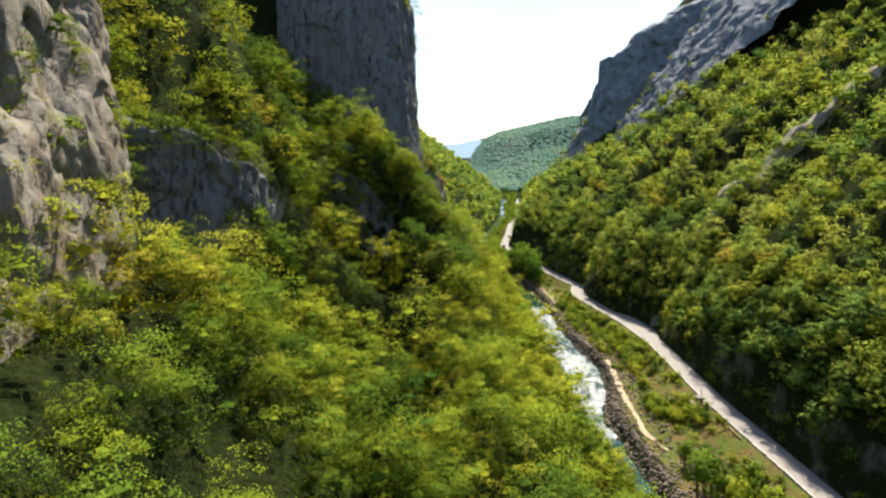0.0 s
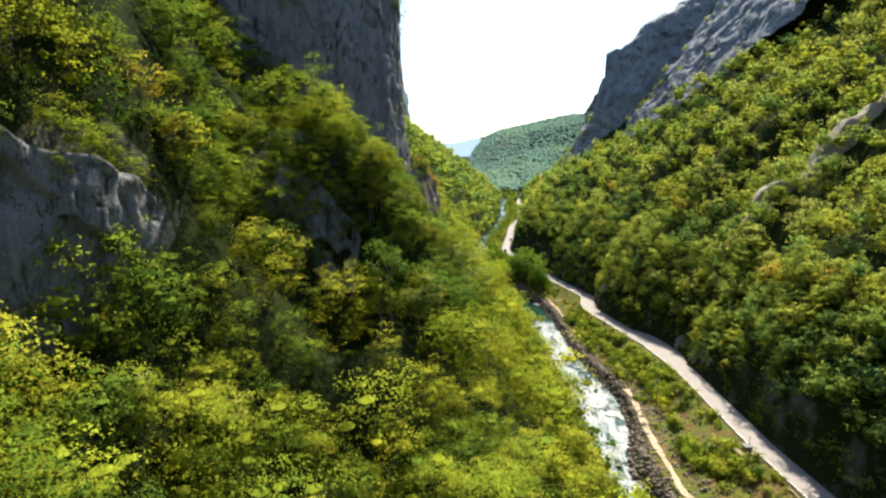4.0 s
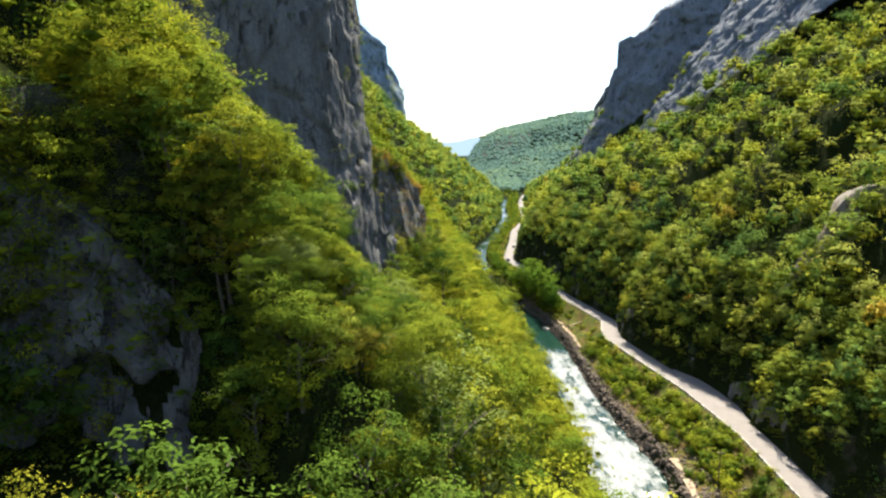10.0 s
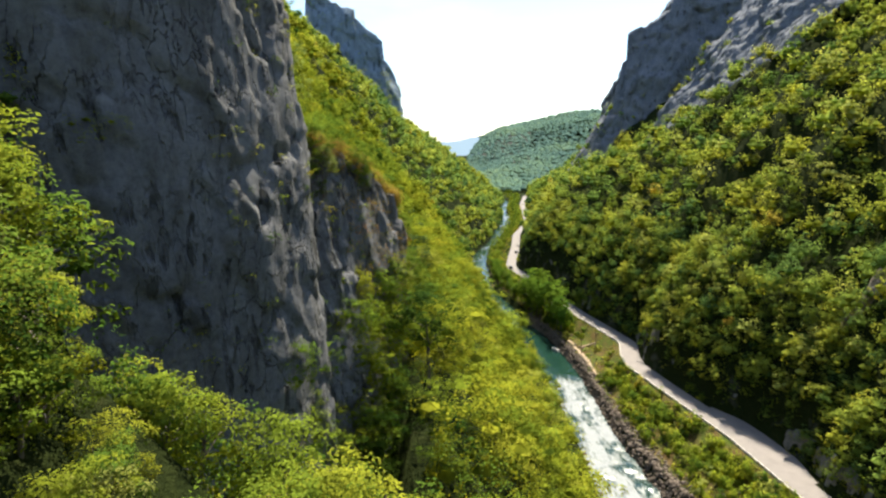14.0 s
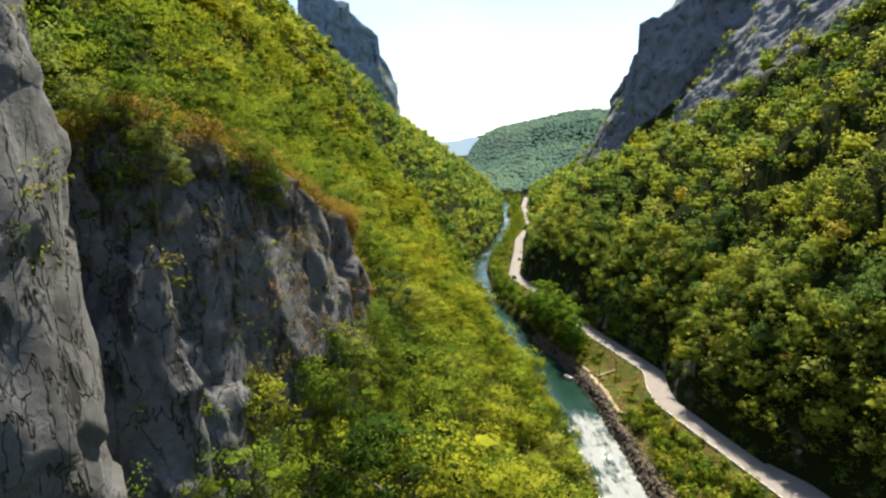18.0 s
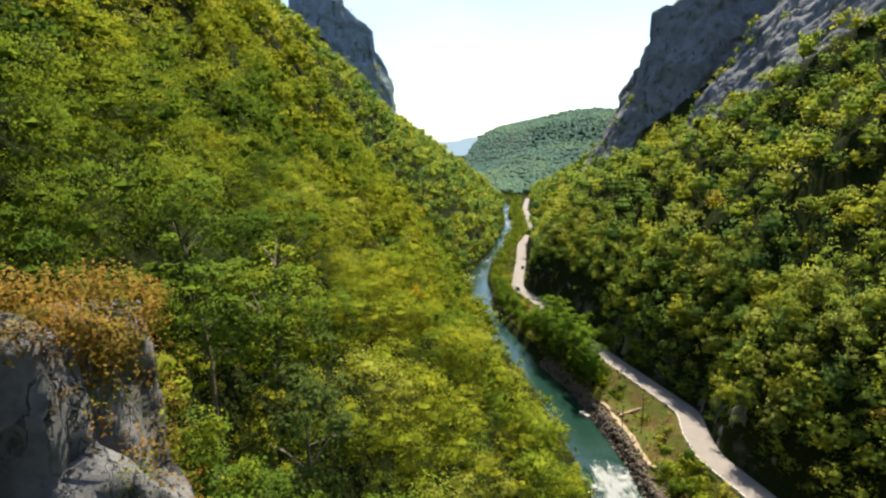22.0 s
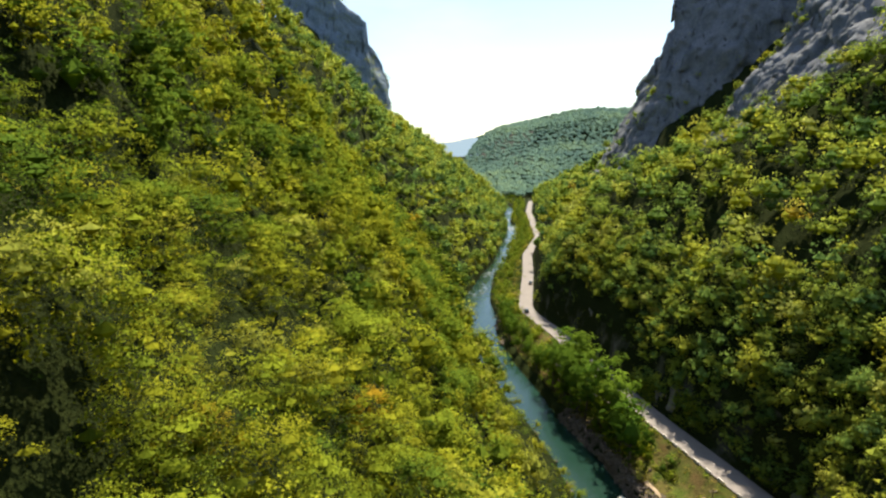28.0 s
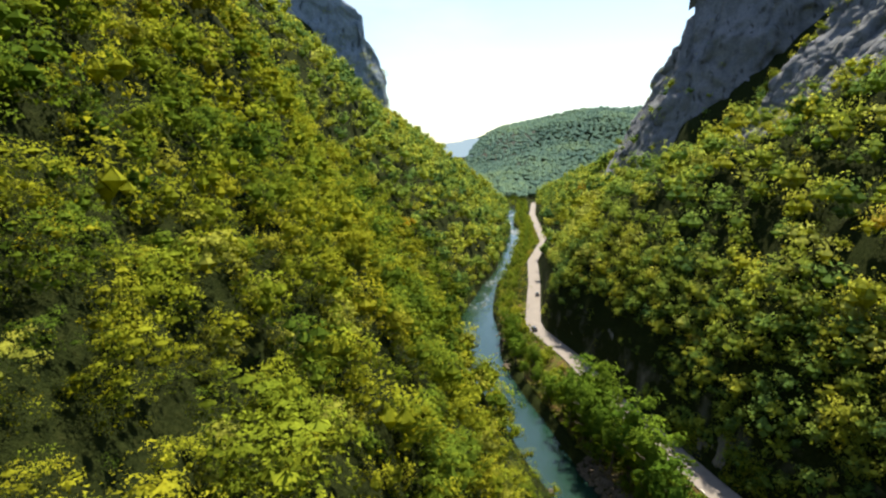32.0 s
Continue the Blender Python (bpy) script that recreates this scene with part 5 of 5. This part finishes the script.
# verge kerb stones along the river side of the road
kerb = box(bmesh.new(), -0.14, -0.85, -0.35, 0.14, 0.85, 0.32, 0.05)
kerb_me = bpy.data.meshes.new("kerb_stone")
kerb.to_mesh(kerb_me)
kerb.free()
kerb_me.materials.append(pale_stone)
for a_, b_, step, name_ in ((100, 262, 1.9, "parapet_1"), (264, 284, 1.9, "parapet_2"), (288, 345, 3.6, "parapet_3")):
    base = new("parapet")
    tagged(base, "low row of pale stone blocks along the road's outer edge", "parapet")
    for y in np.arange(a_, b_, step):
        x = float(lut(ROAD, y)) - ROAD_HALF - 0.12
        sl = float(lut(ROAD, y + 1) - lut(ROAD, y - 1)) / 2
        o = new("block", kerb_me)
        o.parent = base
        o.matrix_basis = Matrix.Translation((x, float(y), float(lut(ROAD_Z, y)) + 0.05)) @ Matrix.Rotation(-math.atan(sl) + random.uniform(-0.04, 0.04), 4, "Z") @ Matrix.Diagonal((1, random.uniform(0.8, 1.02), random.uniform(0.7, 1.3), 1))

# shelter on a ledge at the road's edge
hx, hy_ = 69.6, 143.5
hz_ = float(lut(ROAD_Z, hy_))
hut = new("roadside_shelter")
hut.location = (hx, hy_, hz_)
tagged(hut, "small brown timber kiosk with a dark roof on a ledge", "shelter")
part("ledge", box(bmesh.new(), -2.2, -1.6, -1.6, 1.4, 1.6, 0.0, 0.06), timber, hut)
part("wall", box(bmesh.new(), -0.8, -0.7, 0.0, 0.6, 0.7, 1.5, 0.05), timber, hut, "brown boarded block")
part("roof", box(bmesh.new(), -1.1, -1.0, 1.5, 0.9, 1.0, 1.68, 0.04), sheet, hut, "dark sheet cap")
part("mast", cylinder(bmesh.new(), 0.5, 0.5, 1.68, 3.6, 0.06), sheet, hut, "thin dark mast")
part("opening", box(bmesh.new(), -0.45, -0.73, 0.35, 0.25, -0.69, 1.15), sheet, hut, "dark recess")

# timber crib that holds up the road's edge
crib = new("timber_crib")
cy = 127.0
crib.location = (float(lut(ROAD, cy)) - ROAD_HALF - 0.9, cy, float(lut(ROAD_Z, cy)))
tagged(crib, "weathered timber props under the road's outer edge", "retaining crib")
for i in range(5):
    part("prop", cylinder(bmesh.new(), -0.2 + 0.08 * (i % 2), -2.6 + 1.25 * i, -6.0, 0.1, 0.16, 0.13), timber, crib)
for z in (-0.2, -2.1, -4.0):
    part("rail", box(bmesh.new(), -0.45, -3.0, z - 0.14, -0.2, 2.8, z + 0.14, 0.03), timber, crib)
part("brace", cylinder(bmesh.new(), -0.5, 0, -5.4, 0.4, 0.1, 0.1, 8, (38, "X")), timber, crib)


# footpaths near the water
def footpath(pts, half, label):
    p = np.array(pts, float)
    yq = np.linspace(p[0, 1], p[-1, 1], 60)
    xq = np.interp(yq, p[:, 1], p[:, 0])
    kk = np.hanning(7)
    xq[3:-3] = np.convolve(xq, kk / kk.sum(), mode="valid")
    x0_, x1_ = right_shore(yq), lut(ROAD, yq) - ROAD_HALF - 0.3
    zq = bank_ground((xq - x0_) / (x1_ - x0_), yq) + 0.3
    ob = ribbon("footpath", yq, xq, half * (1 + 0.35 * fbm(yq / 5, 0 * yq, 0, 95, 2)), zq, 5, soil, 0.06)
    return tagged(ob, label, "path", kind="structure")


layby_y = np.arange(196.0, 230.0, 1.5)
layby = ribbon("layby", layby_y, lut(ROAD, layby_y) + 2.6, 1.2 + 2.4 * window(layby_y, 195, 206, 220, 231), lut(ROAD_Z, layby_y) + 0.03, 5, road_mat)
tagged(layby, "pale widened layby on the hill side of the road", "layby", kind="structure")
footpath([(56.0, 129), (54.8, 134), (53.0, 138), (54.2, 147), (54.8, 162), (57.2, 180), (58, 190)], 0.8, "pale trodden footpath above the stony bank")
footpath([(55.0, 262), (54.4, 268), (54.2, 278), (53.4, 289), (52.6, 296)], 0.7, "sandy footpath through the meadow")
for (x, y, w, d_, rot) in ((50.2, 300.6, 3.2, 2.0, 0.2), (47.2, 293, 1.2, 3.2, 0.5)):
    slab = part("slab", box(bmesh.new(), -w / 2, -d_ / 2, -1.2, w / 2, d_ / 2, 0.35, 0.05), concrete)
    slab.name = "concrete_slab"
    slab.matrix_basis = Matrix.Translation((x, y, 0.45)) @ Matrix.Rotation(rot, 4, "Z")
    tagged(slab, "broken pale concrete slab of an old weir", "slab")
wall_ = part("stone_wall", box(bmesh.new(), -4.6, -0.3, -3.0, 4.6, 0.3, 0.35, 0.05), soil)
wall_.matrix_basis = Matrix.Translation((59.0, 287, 4.6)) @ Matrix.Rotation(0.06, 4, "Z") @ Matrix.Rotation(-0.3, 4, "Y")
tagged(wall_, "low earth-coloured retaining wall at the meadow's end", "wall", kind="structure")

# utility poles
for (x, y, h) in ((62.5, 178, 7.5), (58.3, 281, 7.0), (53.6, 281.5, 6.0)):
    x0_, x1_ = right_shore(y), lut(ROAD, y) - ROAD_HALF - 0.3
    z = float(bank_ground(np.asarray((x - x0_) / (x1_ - x0_)), np.asarray(float(y))))
    pole = new("utility_pole")
    pole.location = (x, y, z)
    tagged(pole, "weathered wooden utility pole on the bank", "pole")
    part("shaft", cylinder(bmesh.new(), 0, 0, -0.6, h, 0.15, 0.10), timber, pole)
    part("crossarm", box(bmesh.new(), -0.7, -0.06, h - 0.5, 0.7, 0.06, h - 0.36, 0.02), timber, pole)
    for k_ in (-0.55, 0.55):
        part("insulator", cylinder(bmesh.new(), k_, 0, h - 0.36, h - 0.16, 0.05, 0.04, 8), pale_stone, pole)

# parked cars
rubber = plain("tyre rubber", (0.02, 0.02, 0.02), 0.9)
alloy = plain("wheel metal", (0.5, 0.5, 0.5), 0.35, 1.0, 0.1)
pane = plain("tinted car glass", (0.015, 0.018, 0.02), 0.06, 0, 0.1)
lamp_red = plain("red lamp glass", (0.4, 0.02, 0.02), 0.25)
lamp_white = plain("clear lamp glass", (0.7, 0.7, 0.7), 0.15)


def car(paint, label, m):
    base = new("car")
    bm = bmesh.new()
    sect = [(-2.1, 0.38, 0.78), (-2.05, 0.3, 0.92), (-1.3, 0.26, 0.98), (-0.7, 0.25, 0.96), (0.9, 0.25, 0.92), (1.7, 0.28, 0.82), (2.08, 0.36, 0.66)]
    prev = None
    for yq_, lo, hi in sect:
        w = 0.86 if abs(yq_) < 1.9 else 0.76
        ring = [bm.verts.new(c) for c in ((-w, yq_, lo), (-w - 0.02, yq_, (lo + hi) / 2), (-w + 0.08, yq_, hi), (w - 0.08, yq_, hi), (w + 0.02, yq_, (lo + hi) / 2), (w, yq_, lo))]
        if prev:
            for i in range(6):
                bm.faces.new((prev[i], prev[(i + 1) % 6], ring[(i + 1) % 6], ring[i]))
        else:
            bm.faces.new(ring)
        prev = ring
    bm.faces.new(prev[::-1])
    bmesh.ops.recalc_face_normals(bm, faces=bm.faces)
    part("body", bm, paint, base)
    bm = bmesh.new()
    lo_, hi_ = [], []
    for x, y in ((-0.78, -1.75), (0.78, -1.75), (0.78, 0.95), (-0.78, 0.95)):
        lo_.append(bm.verts.new((x, y, 0.93)))
        hi_.append(bm.verts.new((x * 0.78, y * 0.72 - 0.12, 1.42)))
    for i in range(4):
        bm.faces.new((lo_[i], lo_[(i + 1) % 4], hi_[(i + 1) % 4], hi_[i]))
    bm.faces.new(hi_)
    part("windows", bm, pane, base, "dark glass cabin")
    part("roof", box(bmesh.new(), -0.6, -1.36, 1.41, 0.6, 0.55, 1.47, 0.025), paint, base)
    for sx in (-1, 1):
        for sy in (-1.28, 1.28):
            wheel = part("wheel", cylinder(bmesh.new(), 0, 0, -0.1, 0.1, 0.32, 0.32, 18, (90, "Y")), rubber, base)
            wheel.location = (sx * 0.78, sy, 0.32)
            part("rim", cylinder(bmesh.new(), 0, 0, -0.11, 0.11, 0.19, 0.19, 12, (90, "Y")), alloy, wheel)
        part("tail_lamp", box(bmesh.new(), sx * 0.66 - 0.11, -2.12, 0.66, sx * 0.66 + 0.11, -2.04, 0.82, 0.02), lamp_red, base, "red tail lamp")
        part("headlight", box(bmesh.new(), sx * 0.6 - 0.14, 2.0, 0.56, sx * 0.6 + 0.14, 2.1, 0.68, 0.02), lamp_white, base, "clear headlight")
    base.matrix_basis = m
    return tagged(base, label, "car")


for paint, label, y, off, rot in ((plain("dark car paint", (0.03, 0.032, 0.035), 0.25, 0, 0.05), "dark parked car on the sunlit road", 409.5, -1.5, 0.05), (plain("grey car paint", (0.12, 0.12, 0.125), 0.25, 0.3, 0.05), "dark grey car standing at the roadside", 458.5, 1.6, -0.15)):
    car(paint, label, Matrix.Translation((float(lut(ROAD, y)) + off, y, float(lut(ROAD_Z, y)) + 0.09)) @ Matrix.Rotation(rot, 4, "Z"))
